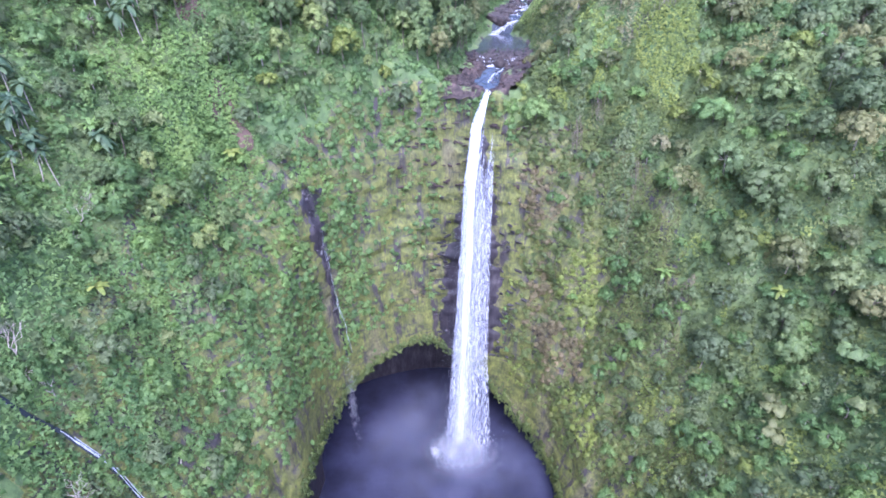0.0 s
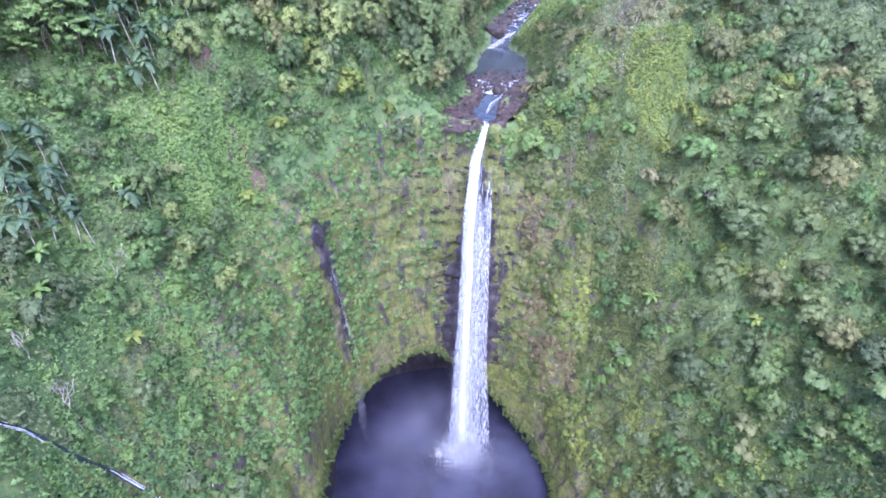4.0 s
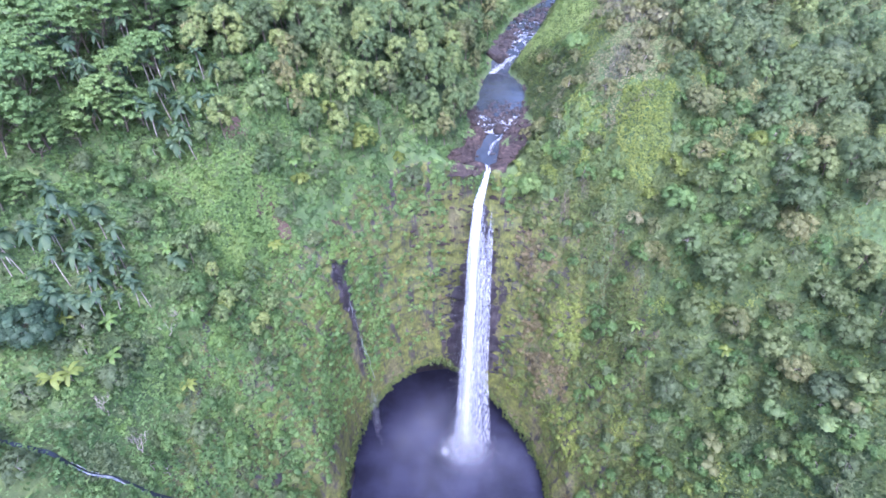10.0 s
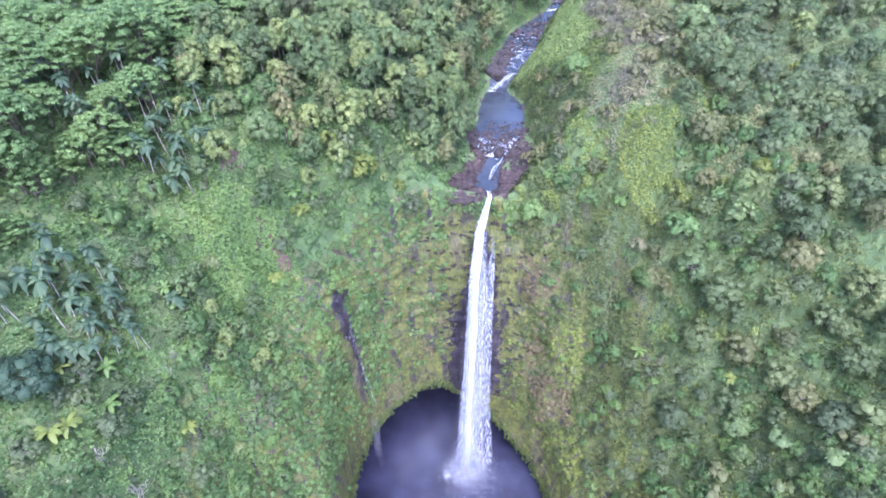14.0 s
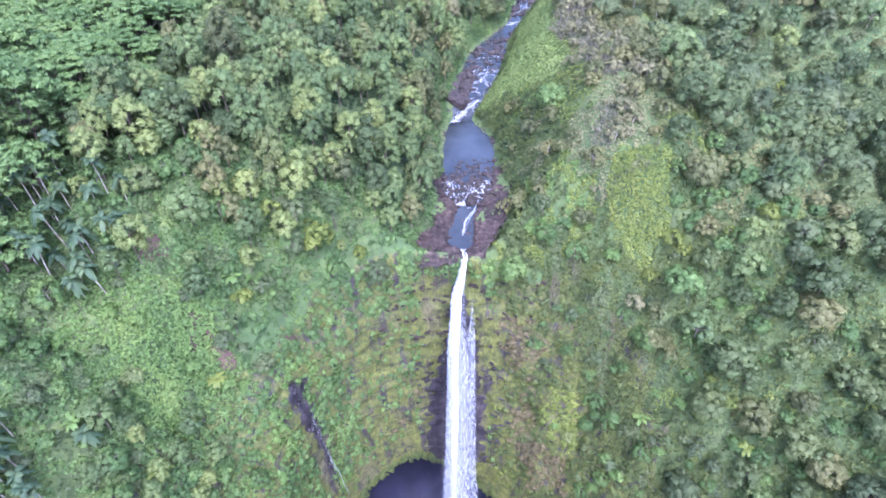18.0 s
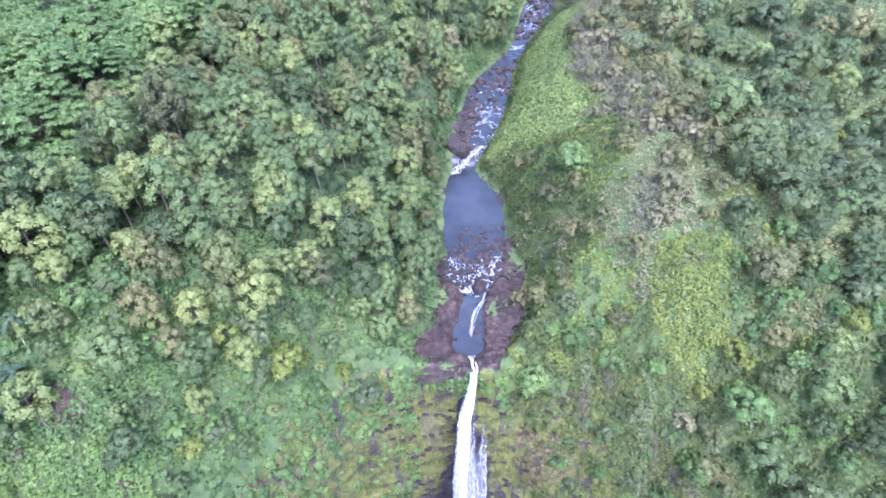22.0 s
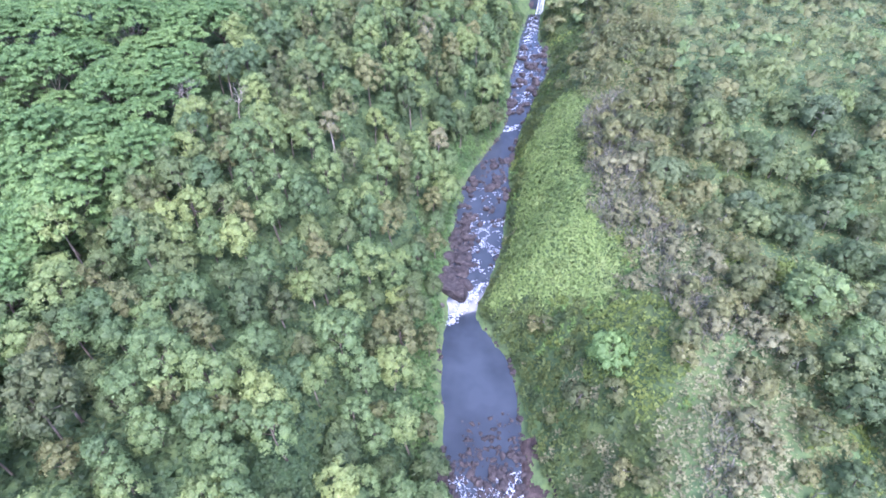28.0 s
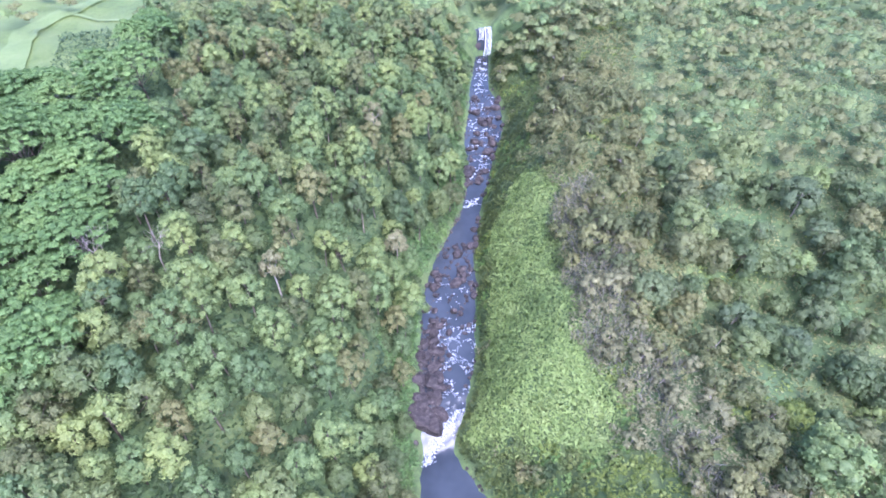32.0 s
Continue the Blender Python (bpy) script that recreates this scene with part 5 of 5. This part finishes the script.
for sel, mat, lab in ((kind < 0.55, LEAF_RIDGE, "distant grey-green woods"), ((kind >= 0.55) & (kind < 0.7), LEAF_CANOPY, "distant yellow-green woods"), (kind >= 0.7, LEAF_VALLEY, "distant dark green woods")):
    v, f = clumps(cc[sel], np.tile([0, 0, 1.0], (int(sel.sum()), 1)), rng.uniform(1.8, 2.9, int(sel.sum())), 16, 0.44, 0.95)
    tagged(mesh_object("far_woods", v, f, mat, smooth=True), lab, "woods", kind="stuff")

# undergrowth between the trees
ux, uy = scatter(-180, 262, -24, 480, 1.5, 17)
el, er = edge_dist(ux, uy)
ud, ua = rim_coords(ux, uy)
shelf = np.where(el > 0, np.interp(uy, SHELF_Y, SHELF_L), np.interp(uy, SHELF_Y, SHELF_R))
steep = 1 / np.maximum(slope_normal(ux, uy)[:, 2], 0.15)
share = np.where((ux < -58) & (uy < 190), 4.6, np.where(ud < 90, np.where((ud < 50) & (uy > 165), 5.6, 4.2), np.where(er > 0, np.where(er < 62, 5.0, 1.4), np.where(el < 12, 4.6, 2.4)))) * steep * np.where((ua > -75) & (ua < 245), 1.0, 0.2)
keep = (np.maximum(el, er) > shelf + 0.6) & (ud > 22) & ~in_grass(ux, uy, -0.5) & (ux > spread_edge(uy) - 40) & (ux < 260)
many = np.floor(1.8 * share + rng.uniform(size=len(ux))).astype(int) * keep
ux, uy = np.repeat(ux, many), np.repeat(uy, many)
ux, uy = ux + rng.uniform(-0.95, 0.95, len(ux)), uy + rng.uniform(-0.95, 0.95, len(uy))
dry = ~((np.abs(uy - np.interp(ux, sx, cy)) < np.where(ux > -75, 1.5, 0.5)) & (ux < -60) & (ux > -92))
ux, uy = ux[dry], uy[dry]
er_u = edge_dist(ux, uy)[1]
side_r = er_u > 0
wob = 0.35 * vnoise(ux / 8, uy / 8)
tone = vnoise(ux / 13, uy / 13, 8.0) + 0.75 * vnoise(ux / 3.4, uy / 3.4, 2.0, 2)
other = vnoise(ux / 5.0, uy / 5.0, 12.0, 2)
yellow = (side_r & (np.hypot((ux - 71) / 10, (uy - 183) / 12) < 1 + wob)) | (side_r & (tone > 0.55)) | (side_r & (np.hypot((ux - 60) / 11, (uy - 229) / 22) < 0.75 + 1.6 * wob))
lush = (side_r & ~yellow & (uy > 185) & (er_u < crest_at(uy) - 8) & (tone > 0.4)) | ~side_r & ((np.hypot((ux + 67) / 18, (uy - 147) / 13) < 1 + wob) | (tone > 0.5) & ((ux < -30) | (uy < 168)))
brown = side_r & ~yellow & ~lush & (uy > 185) & ((tone < -0.6) | (tone < 0.35) & (np.abs(er_u - crest_at(uy) + 1) < 14) & (uy < 300))
green_r = side_r & ~yellow & ~brown & ~lush & ((rim_coords(ux, uy)[0] + 9 * tone < 62) | (uy + 8 * tone < 172) | (er_u + 8 * tone < crest_at(uy) - 6))
grey = ~lush & ~yellow & ~brown & (other > 0.42) & (uy < 200)
deep = ~lush & ~yellow & ~brown & ~grey & (other < -0.42)
# beneath the left forest the bed takes leaves with tree shade painted in
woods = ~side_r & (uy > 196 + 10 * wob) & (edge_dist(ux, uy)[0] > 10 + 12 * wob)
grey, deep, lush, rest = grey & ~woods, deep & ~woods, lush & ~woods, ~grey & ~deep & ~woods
for sel, mat, nm, lab, size in ((green_r & rest, LEAF_SLOPE, "slope_scrub", "green scrub on the steep slope", 0.40), (side_r & rest & ~yellow & ~brown & ~green_r & ~lush, LEAF_RIDGE, "ridge_scrub", "grey-green scrub on the ridge", 0.40), (~side_r & ~lush & rest, LEAF_SHRUB, "undergrowth", "dense green undergrowth beneath the trees", 0.42),
                                (woods, LEAF_FOREST_SHADE, "forest_floor", "green undergrowth of the forest floor with the trees' shade in its colour", 0.42), (grey, LEAF_GREY, "grey_undergrowth", "grey-green shrubs among the undergrowth", 0.40), (deep, LEAF_VALLEY, "dark_undergrowth", "dark green shrubs among the undergrowth", 0.42),
                                (yellow, LEAF_YELLOW, "yellow_ferns", "bright yellow-green fern patch", 0.38), (lush, LEAF_LUSH, "lush_creepers", "bright green creepers covering the open slope", 0.42), (brown, LEAF_DRY, "dry_scrub", "grey-brown withered scrub on the ridge", 0.34)):
    v, f = leaf_bed(ux[sel], uy[sel], size, 1.0)
    tagged(mesh_object(nm, v, f, mat), lab, "undergrowth", kind="stuff")

# dense carpets: the yellow fern slope and the open creeper slope
for cx_, cy_, rx_, ry_, mat, nm, lab in ((71, 183, 9, 12, LEAF_YELLOW, "fern_carpet", "continuous carpet of yellow-green ferns"), (-67, 147, 16, 11, LEAF_LUSH, "creeper_carpet", "continuous carpet of bright green creepers")):
    qx, qy = scatter(cx_ - 20, cx_ + 20, cy_ - 18, cy_ + 18, 0.5, 35)
    keep = np.hypot((qx - cx_) / rx_, (qy - cy_) / ry_) < 1 + 0.75 * vnoise(qx / 7, qy / 7) + 0.4 * vnoise(qx / 2, qy / 2)
    qx, qy = qx[keep], qy[keep]
    v, f = leaf_bed(qx, qy, 0.36, 0.7, 1.2, 2.0)
    tagged(mesh_object(nm, v, f, mat), lab, "undergrowth", kind="stuff")

# plants that cling to the amphitheatre walls
WF = grid_faces(len(CA), NV)
WV = WALLS.reshape(-1, 3)
quad = WV[WF]
mid, nrm = quad.mean(1), np.cross(quad[:, 2] - quad[:, 0], quad[:, 3] - quad[:, 1])
area = np.linalg.norm(nrm, axis=1) / 2
nrm = unit(nrm)
nrm = np.where((nrm[:, 2] < 0)[:, None], -nrm, nrm)
mid_d, mid_a = rim_coords(mid[:, 0], mid[:, 1])
foot_z = np.interp(mid_a, RIM_A, [r[0] for r in RIM_Z])
over = mid[:, 2] - foot_z
falls_wall = (mid[:, 0] > -26) & (mid[:, 0] < 30) & (mid[:, 1] > 140)
cover = np.clip((over - np.where(mid_a > 158, 15, 9) - 9 * vnoise(mid[:, 0] / 9, mid[:, 1] / 9)) / 12, 0.02, 1) * np.where(falls_wall, np.where(mid[:, 2] > 118, 1.0, 0.28), 1.0) * (mid[:, 1] > 60) * (mid_d < 31)
el, er = edge_dist(mid[:, 0], mid[:, 1])
cover = np.where((np.maximum(el, er) < 9) & (mid[:, 1] > 178) & (mid[:, 2] > 133), 0.0, cover)
gully = (np.abs(mid_a - 149) < 3.2) & (mid[:, 2] > 48) & (mid[:, 2] < 113) & (mid_d < 14)
cover = np.where(gully | ((mid_a > 60) & (mid_a < 91) & (mid[:, 2] < 128) & (mid_d < 12)), 0.0, cover)
count = 8600
pick = rng.choice(len(mid), size=count, p=area * cover / np.sum(area * cover))
p = mid[pick] + rng.normal(size=(count, 3)) * 0.4
out = unit(nrm[pick] * 0.7 + np.array([0, -0.1, 0.8]))
tone = vnoise(p[:, 0] / 12, p[:, 1] / 12, p[:, 2] / 16)
right = p[:, 0] > 25
dry = (right & (p[:, 0] < 50) & (tone > 0.1) & (p[:, 2] < 112)) | ((p[:, 0] > -24) & (p[:, 0] < 8) & (tone > 0.3) & (p[:, 2] < 118))
yel = ~dry & (tone < -0.3) & right
lush = ~right & ~dry & (tone < -0.25)
rad = 0.5 + 1.3 * rng.uniform(size=len(p)) ** 1.7
plain = ~dry & ~yel & ~lush
for sel, mat, nm, lab in ((plain & ~right, LEAF_SHRUB, "cliff_shrubs", "green shrubs and ferns clinging to the cliff"), (plain & right, LEAF_SLOPE, "cliff_scrub", "dark green scrub clinging to the cliff"), (yel, LEAF_YELLOW, "cliff_yellow_ferns", "yellow-green ferns on the cliff"),
                          (lush, LEAF_LUSH, "cliff_creepers", "bright green creepers on the cliff"), (dry, LEAF_TAN, "dry_cliff_ferns", "withered tan ferns hanging on the cliff")):
    v, f = clumps(p[sel], out[sel], rad[sel], 26, 0.3, 0.8, 0.6, 0.6)
    tagged(mesh_object(nm, v, f, mat), lab, "shrubs", kind="stuff")

# ferns and moss that hang over the rim of the undercut
foot = WALLS[:, 0, :]
ri = np.flatnonzero((CA > -14) & (CA < 210))
ri = rng.choice(ri, 1500)
rp = foot[ri] + np.stack([OUT[ri, 0, 0], OUT[ri, 0, 1], np.zeros(len(ri))], -1) * rng.uniform(-0.8, 0.8, (len(ri), 1)) + np.array([0, 0, 1.0]) * rng.normal(size=(len(ri), 1)) * np.where((CA[ri] > 150) | (CA[ri] < 60), 2.2, 0.9)[:, None]
rp[:, :2] += rng.normal(size=(len(ri), 2)) * 0.5
v, f = clumps(rp, unit(np.stack([-OUT[ri, 0, 0], -OUT[ri, 0, 1], np.full(len(ri), 0.7)], -1)), 0.35 + 0.9 * rng.uniform(size=len(ri)) ** 2, 16, 0.26, 0.8, 0.6, 0.6)
tagged(mesh_object("rim_ferns", v, f, LEAF_SLOPE), "dark ferns hanging over the rim of the undercut", "ferns", kind="stuff")

# tall grass on the stream's right bank
gxs, gys = scatter(30, 130, 236, 372, 0.42, 18)
el, er = edge_dist(gxs, gys)
keep = in_grass(gxs, gys, 1.0 + 2.5 * rng.normal(size=len(gxs)))
gxs, gys = gxs[keep], gys[keep]
v, f = leaf_bed(gxs, gys, 0.42, 0.38, 1.7, 5.0)
tagged(mesh_object("tall_grass", v, f, LEAF_GRASS), "bright tall grass on the stream's bank", "grass", kind="stuff")

# thin bare twigs standing in the brush of the ridge's crest
kx, ky = scatter(45, 130, 186, 330, 1.25, 51)
ker = edge_dist(kx, ky)[1]
keep = (np.abs(ker - crest_at(ky) - 3) < 9 + 5 * vnoise(kx / 10, ky / 10)) & (vnoise(kx / 12, ky / 12, 4.0) > -0.2) & ~in_grass(kx, ky)
kx, ky = np.repeat(kx[keep], 7), np.repeat(ky[keep], 7)
n = len(kx)
kx, ky = kx + rng.normal(size=n) * 0.5, ky + rng.normal(size=n) * 0.5
foot = np.stack([kx, ky, ground(kx, ky) + 0.3], -1)
lean = np.stack([rng.normal(size=n) * 0.45, rng.normal(size=n) * 0.45, np.ones(n)], -1) * rng.uniform(1.2, 3.0, (n, 1))
wide = unit(rng.normal(size=(n, 3)) * np.array([1, 1, 0.1])) * rng.uniform(0.03, 0.06, (n, 1))
v = np.stack([foot - wide, foot + wide, foot + lean * 0.6 + wide * 0.8 + rng.normal(size=(n, 3)) * 0.12, foot + lean], 1).reshape(-1, 3)
tagged(mesh_object("dry_twigs", v, np.arange(4 * n).reshape(-1, 4), TWIG), "grey bare twigs of dry brush on the ridge crest", "brush", kind="stuff")

# withered vines that hang below the ridge beside the falls
for x0, y0, n in ((44, 177, 16), (50, 180, 14), (62, 166, 10)):
    vine = tagged(new("hanging_vines"), "bundle of grey withered vines hanging down the cliff", "vines")
    strands = []
    for k in range(n):
        bx, by = x0 + rng.normal() * 1.3, y0 + rng.normal() * 0.8
        top = float(ground(bx, by)) + 2.2
        ln = rng.uniform(6, 11)
        s = np.linspace(0, 1, 7)
        strands.append(tube(np.stack([bx + rng.normal() * 0.8 * s, by - 3.2 * s - 0.25 * ln * s ** 2, top - ln * s ** 1.4 + 1.0 * np.sin(s * 3)], -1), np.linspace(0.07, 0.03, 7), 4))
    for v, f in strands:
        mesh_object("vine", v, f, BARK, vine)

# open meadow with a paler track at the far edge of the woods
MEADOW = leafage("meadow_grass", (0.12, 0.17, 0.05), (0.165, 0.225, 0.065), (0.22, 0.27, 0.09), 0.05, 0.0)
mx, my = np.meshgrid(np.arange(-190, -34, 4.0), np.arange(412, 640, 4.0), indexing="ij")
tagged(mesh_object("meadow", np.stack([mx, my, ground(mx, my) + 0.5 + 0.4 * vnoise(mx / 5, my / 5)], -1).reshape(-1, 3), grid_faces(*mx.shape), MEADOW, smooth=True), "pale green open meadow beyond the trees", "meadow", kind="structure")

TRACK = leafage("mown_grass", (0.145, 0.20, 0.066), (0.18, 0.24, 0.080), (0.22, 0.275, 0.100), 0.05, 0.0)
for ty_, tx_, wide_ in (([418, 440, 460, 486, 508, 540, 600], [-89, -91, -94, -96, -83, -66, -40], 5.0), ([484, 490, 500, 506], [-46, -58, -74, -83], 2.4)):
    py_ = np.linspace(ty_[0], ty_[-1], 60)
    px_ = np.interp(py_, ty_, tx_)
    lane = np.stack([px_[:, None] + np.linspace(-wide_, wide_, 5) * (1 + 0.2 * vnoise(py_ / 7, 2.0))[:, None], np.repeat(py_[:, None], 5, 1)], -1)
    tagged(mesh_object("track", np.concatenate([lane, (ground(lane[..., 0], lane[..., 1]) + 1.15)[..., None]], -1).reshape(-1, 3), grid_faces(60, 5), TRACK, smooth=True), "pale mown grass track across the meadow", "track", kind="structure")

# ---- rocks of the stream ----
def boulder_mesh(seed):
    r = np.random.default_rng(seed)
    bm = bmesh.new()
    bmesh.ops.create_icosphere(bm, subdivisions=2, radius=1.0)
    ax = r.uniform(0.7, 1.3, 3) * np.array([1, 1, 0.8])
    planes = unit(r.normal(size=(9, 3)))
    for v in bm.verts:
        for q in planes:
            over = float(np.dot(q, v.co)) - 0.72
            if over > 0:
                v.co -= Vector(q * over)
        k = 1 + 0.18 * noise.noise(Vector(v.co) * 1.3 + Vector((seed * 3.1, 0, 0)))
        v.co = Vector((v.co.x * ax[0] * k, v.co.y * ax[1] * k, max(v.co.z, -0.5) * ax[2] * k))
    me = bpy.data.meshes.new("boulder")
    bm.to_mesh(me)
    bm.free()
    me.materials.append(BOULDER)
    return me


BOULDERS = [boulder_mesh(k) for k in range(6)]
rr = np.random.default_rng(31)
# stretches of the stream: from, to, across from, across to, how many, smallest, largest
for y0, y1, v0, v1, count, lo, hi in ((209.5, 226, 0.0, 1.0, 92, 0.4, 1.05), (226, 236, 0.35, 1.0, 12, 0.3, 0.6), (190, 203, -0.1, 0.08, 4, 0.4, 0.9), (228, 268, 0.97, 1.04, 10, 0.6, 1.1), (228, 266, -0.05, 0.02, 6, 0.5, 0.9),
                                      (284, 313, -0.04, 0.40, 40, 0.9, 1.9), (286, 313, 0.4, 1.0, 14, 0.4, 0.9), (309, 345, 0.02, 1.0, 40, 0.7, 1.7), (345, 372, 0.78, 1.05, 8, 0.7, 1.4), (345, 375, -0.1, 0.06, 8, 0.7, 1.4),
                                      (374, 442, -0.12, 1.12, 61, 0.8, 2.1), (446, 484, -0.1, 1.1, 6, 0.6, 1.2)):
    for k in range(count):
        y, v = rr.uniform(y0, y1), rr.uniform(v0, v1)
        x = float(np.interp(y, RIVER_Y, RIVER_L) * (1 - v) + np.interp(y, RIVER_Y, RIVER_R) * v)
        s = 1.3 * (lo + (hi - lo) * rr.uniform() ** 1.5)
        ob = tagged(new("boulder", BOULDERS[k % 6]), "dark brown basalt boulder in the stream", "boulder", "boulders of the stream bed")
        ob.matrix_basis = pose(x, y, float(bed(y)) - 0.35 + 0.18 * s, rr.normal() * 8, rr.normal() * 8, rr.uniform(0, 360)) @ Matrix.Diagonal((s, s, s * rr.uniform(0.7, 1.1), 1))
# cobbles between the boulders and along the water's edge
pieces = []
for y0, y1, v0, v1, count in ((209, 229, -0.05, 1.05, 380), (227, 238, 0.25, 1.03, 110), (230, 270, 0.97, 1.05, 70), (228, 268, -0.06, 0.02, 50), (284, 316, -0.06, 0.42, 420), (286, 345, 0.95, 1.06, 120), (312, 346, -0.02, 0.9, 160), (345, 375, -0.1, 0.1, 90), (376, 444, -0.14, 1.14, 340)):
    y, v = rr.uniform(y0, y1, count), rr.uniform(v0, v1, count)
    x = np.interp(y, RIVER_Y, RIVER_L) * (1 - v) + np.interp(y, RIVER_Y, RIVER_R) * v
    ok = (vnoise(x / 2.2, y / 2.2, 6.0) > -0.25) | (v < 0.05) | (v > 0.96)
    x, y = x[ok], y[ok]
    pieces.append(lumps(np.stack([x, y, bed(y) - 0.5], -1), np.tile([0, 0, 1.0], (len(x), 1)), 0.22 + 0.55 * rr.uniform(size=len(x)) ** 2, 1.0, DOME, 0.35))
v, f = merge(pieces)
tagged(mesh_object("cobbles", v, f, BOULDER), "dark wet cobbles between the boulders of the stream", "cobbles", kind="stuff")
big = tagged(new("boulder", BOULDERS[2]), "large dark boulder that splits the stream above the falls", "boulder", "boulders of the stream bed")
big.matrix_basis = pose(20.6, 207.8, 138.5, 0, 0, 40) @ Matrix.Diagonal((2.7, 2.4, 4.4, 1))
for x, y, sx_, sy_, sz_, k in ((23.5, 285.5, 5.0, 5.6, 4.2, 1), (27.4, 281.5, 4.2, 3.2, 3.4, 4), (30.5, 283.2, 2.6, 2.2, 2.4, 5), (26.5, 289.0, 2.6, 3.2, 1.8, 0), (20.5, 278.0, 2.0, 2.4, 1.8, 3)):
    tagged(new("rock_outcrop", BOULDERS[k]), "brown bedrock outcrop beside the cascade", "rock").matrix_basis = pose(x, y, float(bed(y)) - 0.6, 0, 0, 25 * k) @ Matrix.Diagonal((sx_, sy_, sz_, 1))


# ---- white water of the rapids ----
def foam_patch(x, y, z, length, width, turn, r):
    """A low ragged hump of foam that lies along the current."""
    n = 11
    ang = np.linspace(0, 2 * np.pi, n, endpoint=False)
    k = r.uniform(0.55, 1.2, n)
    ring = np.stack([np.cos(ang) * width * k, np.sin(ang) * length * k, np.full(n, -0.06)], -1)
    mid = np.stack([np.cos(ang) * width * k * 0.55, np.sin(ang) * length * k * 0.55, 0.04 + r.uniform(0, 0.10, n)], -1)
    v = np.concatenate([ring, mid, [[0, 0, 0.12]]])
    c, s = math.cos(turn), math.sin(turn)
    v = v @ np.array([[c, s, 0], [-s, c, 0], [0, 0, 1]]) + np.array([x, y, z])
    f = [[i, (i + 1) % n, n + (i + 1) % n] for i in range(n)] + [[i, n + (i + 1) % n, n + i] for i in range(n)] + [[n + i, n + (i + 1) % n, 2 * n] for i in range(n)]
    return v, np.array(f)


fr = np.random.default_rng(41)
pieces = []
for y0, y1, v0, v1, count, size in ((205, 223, 0.05, 0.95, 1700, 0.22), (271.8, 283, -1, -1, 420, 0.28), (284, 311, 0.3, 0.98, 900, 0.24), (311, 332, 0.15, 0.9, 240, 0.28), (364, 368, 0.1, 0.9, 130, 0.36), (380, 442, 0.1, 0.9, 620, 0.40), (446, 482, 0.2, 0.85, 260, 0.42)):
    for k in range(count):
        y, v = fr.uniform(y0, y1), fr.uniform(v0, v1)
        if v0 < 0:
            v = 0.1 + 0.75 * ((y - 271.8) / 11.2) + fr.normal() * 0.1
        elif y0 > 200 and float(vnoise(y / 2.0, v * 5, 1.0)) < 0.02:
            continue
        x = float(np.interp(y, RIVER_Y, RIVER_L) * (1 - v) + np.interp(y, RIVER_Y, RIVER_R) * v)
        lead = float(np.interp(y + 2, RIVER_Y, RIVER_L) - np.interp(y - 2, RIVER_Y, RIVER_L)) / 4
        pieces.append(foam_patch(x, y, float(bed(y)) - 0.33, size * fr.uniform(0.5, 2.2), size * fr.uniform(0.2, 0.7), -math.atan(lead) + fr.normal() * 0.35 + (1.35 if fr.uniform() < 0.4 else 0), fr))
def runnel(ys, xs, count, wide, spread):
    """White streaks that follow one line of the current."""
    for k in range(count):
        a, b = np.sort(fr.uniform(ys[0], ys[-1], 2))
        y = np.linspace(a, max(b, a + 1.5), 16)
        x = np.interp(y, ys, xs) + fr.normal() * spread + 0.5 * spread * vnoise(y / 1.2, k * 2.0)
        q, f = ribbon(np.stack([x, y, bed(y) - 0.36], -1), (0.05 + wide * np.abs(vnoise(y / 1.1, k * 3.0))) * np.sin(np.linspace(0.15, 3.0, 16)), (1, 0, 0))
        pieces.append((q, np.concatenate([f[:, [0, 1, 2]], f[:, [0, 2, 3]]])))


runnel([191, 196, 200, 204, 208, 211], [15.4, 16.6, 18.4, 21.6, 23.4, 24.6], 15, 0.12, 0.65)
runnel([205.5, 208, 212], [18.0, 16.6, 15.4], 16, 0.26, 0.4)
runnel([208, 214, 220], [25.5, 27.0, 26.0], 18, 0.26, 0.8)
v, f = merge(pieces)
tagged(mesh_object("rapids_foam", v, f, FOAM), "white foam of the rapids between boulders", "foam", kind="stuff")

upper_falls = tagged(new("upper_waterfall"), "small white waterfall at the head of the gorge", "waterfall")
for k in range(13):
    s = np.linspace(0, 1, 16)
    x0 = 118.5 + 7.0 * (k / 12) + fr.normal() * 0.25
    reach = 0.42 if k < 5 else 1.0
    pts = np.stack([x0 + (1.0 - 3.2 * s) * s * (1 if k > 4 else 0.3) + 0.3 * vnoise(s * 5, k * 3.0), 490.2 - 6.4 * s * reach, 174.6 - 13.8 * s ** 1.2 * reach], -1)
    v, f = ribbon(pts, 0.17 + 0.14 * vnoise(s * 9, k * 2.0), (1, 0, 0))
    mesh_object("strand", v, f, FOAM, upper_falls, smooth=True)
v, f = lumps(np.array([[117.0, 491.0, 163.0], [119.5, 493.0, 167.0], [130.5, 492.0, 167.0], [133.5, 492.0, 172.0]]), np.tile([0, 0, 1.0], (4, 1)), np.array([4.2, 4.0, 3.6, 4.0]), 1.6, LOBE, 0.12)
tagged(mesh_object("falls_cliff", v, f, BOULDER), "dark rock step beneath the upper waterfall", "rock", kind="structure")
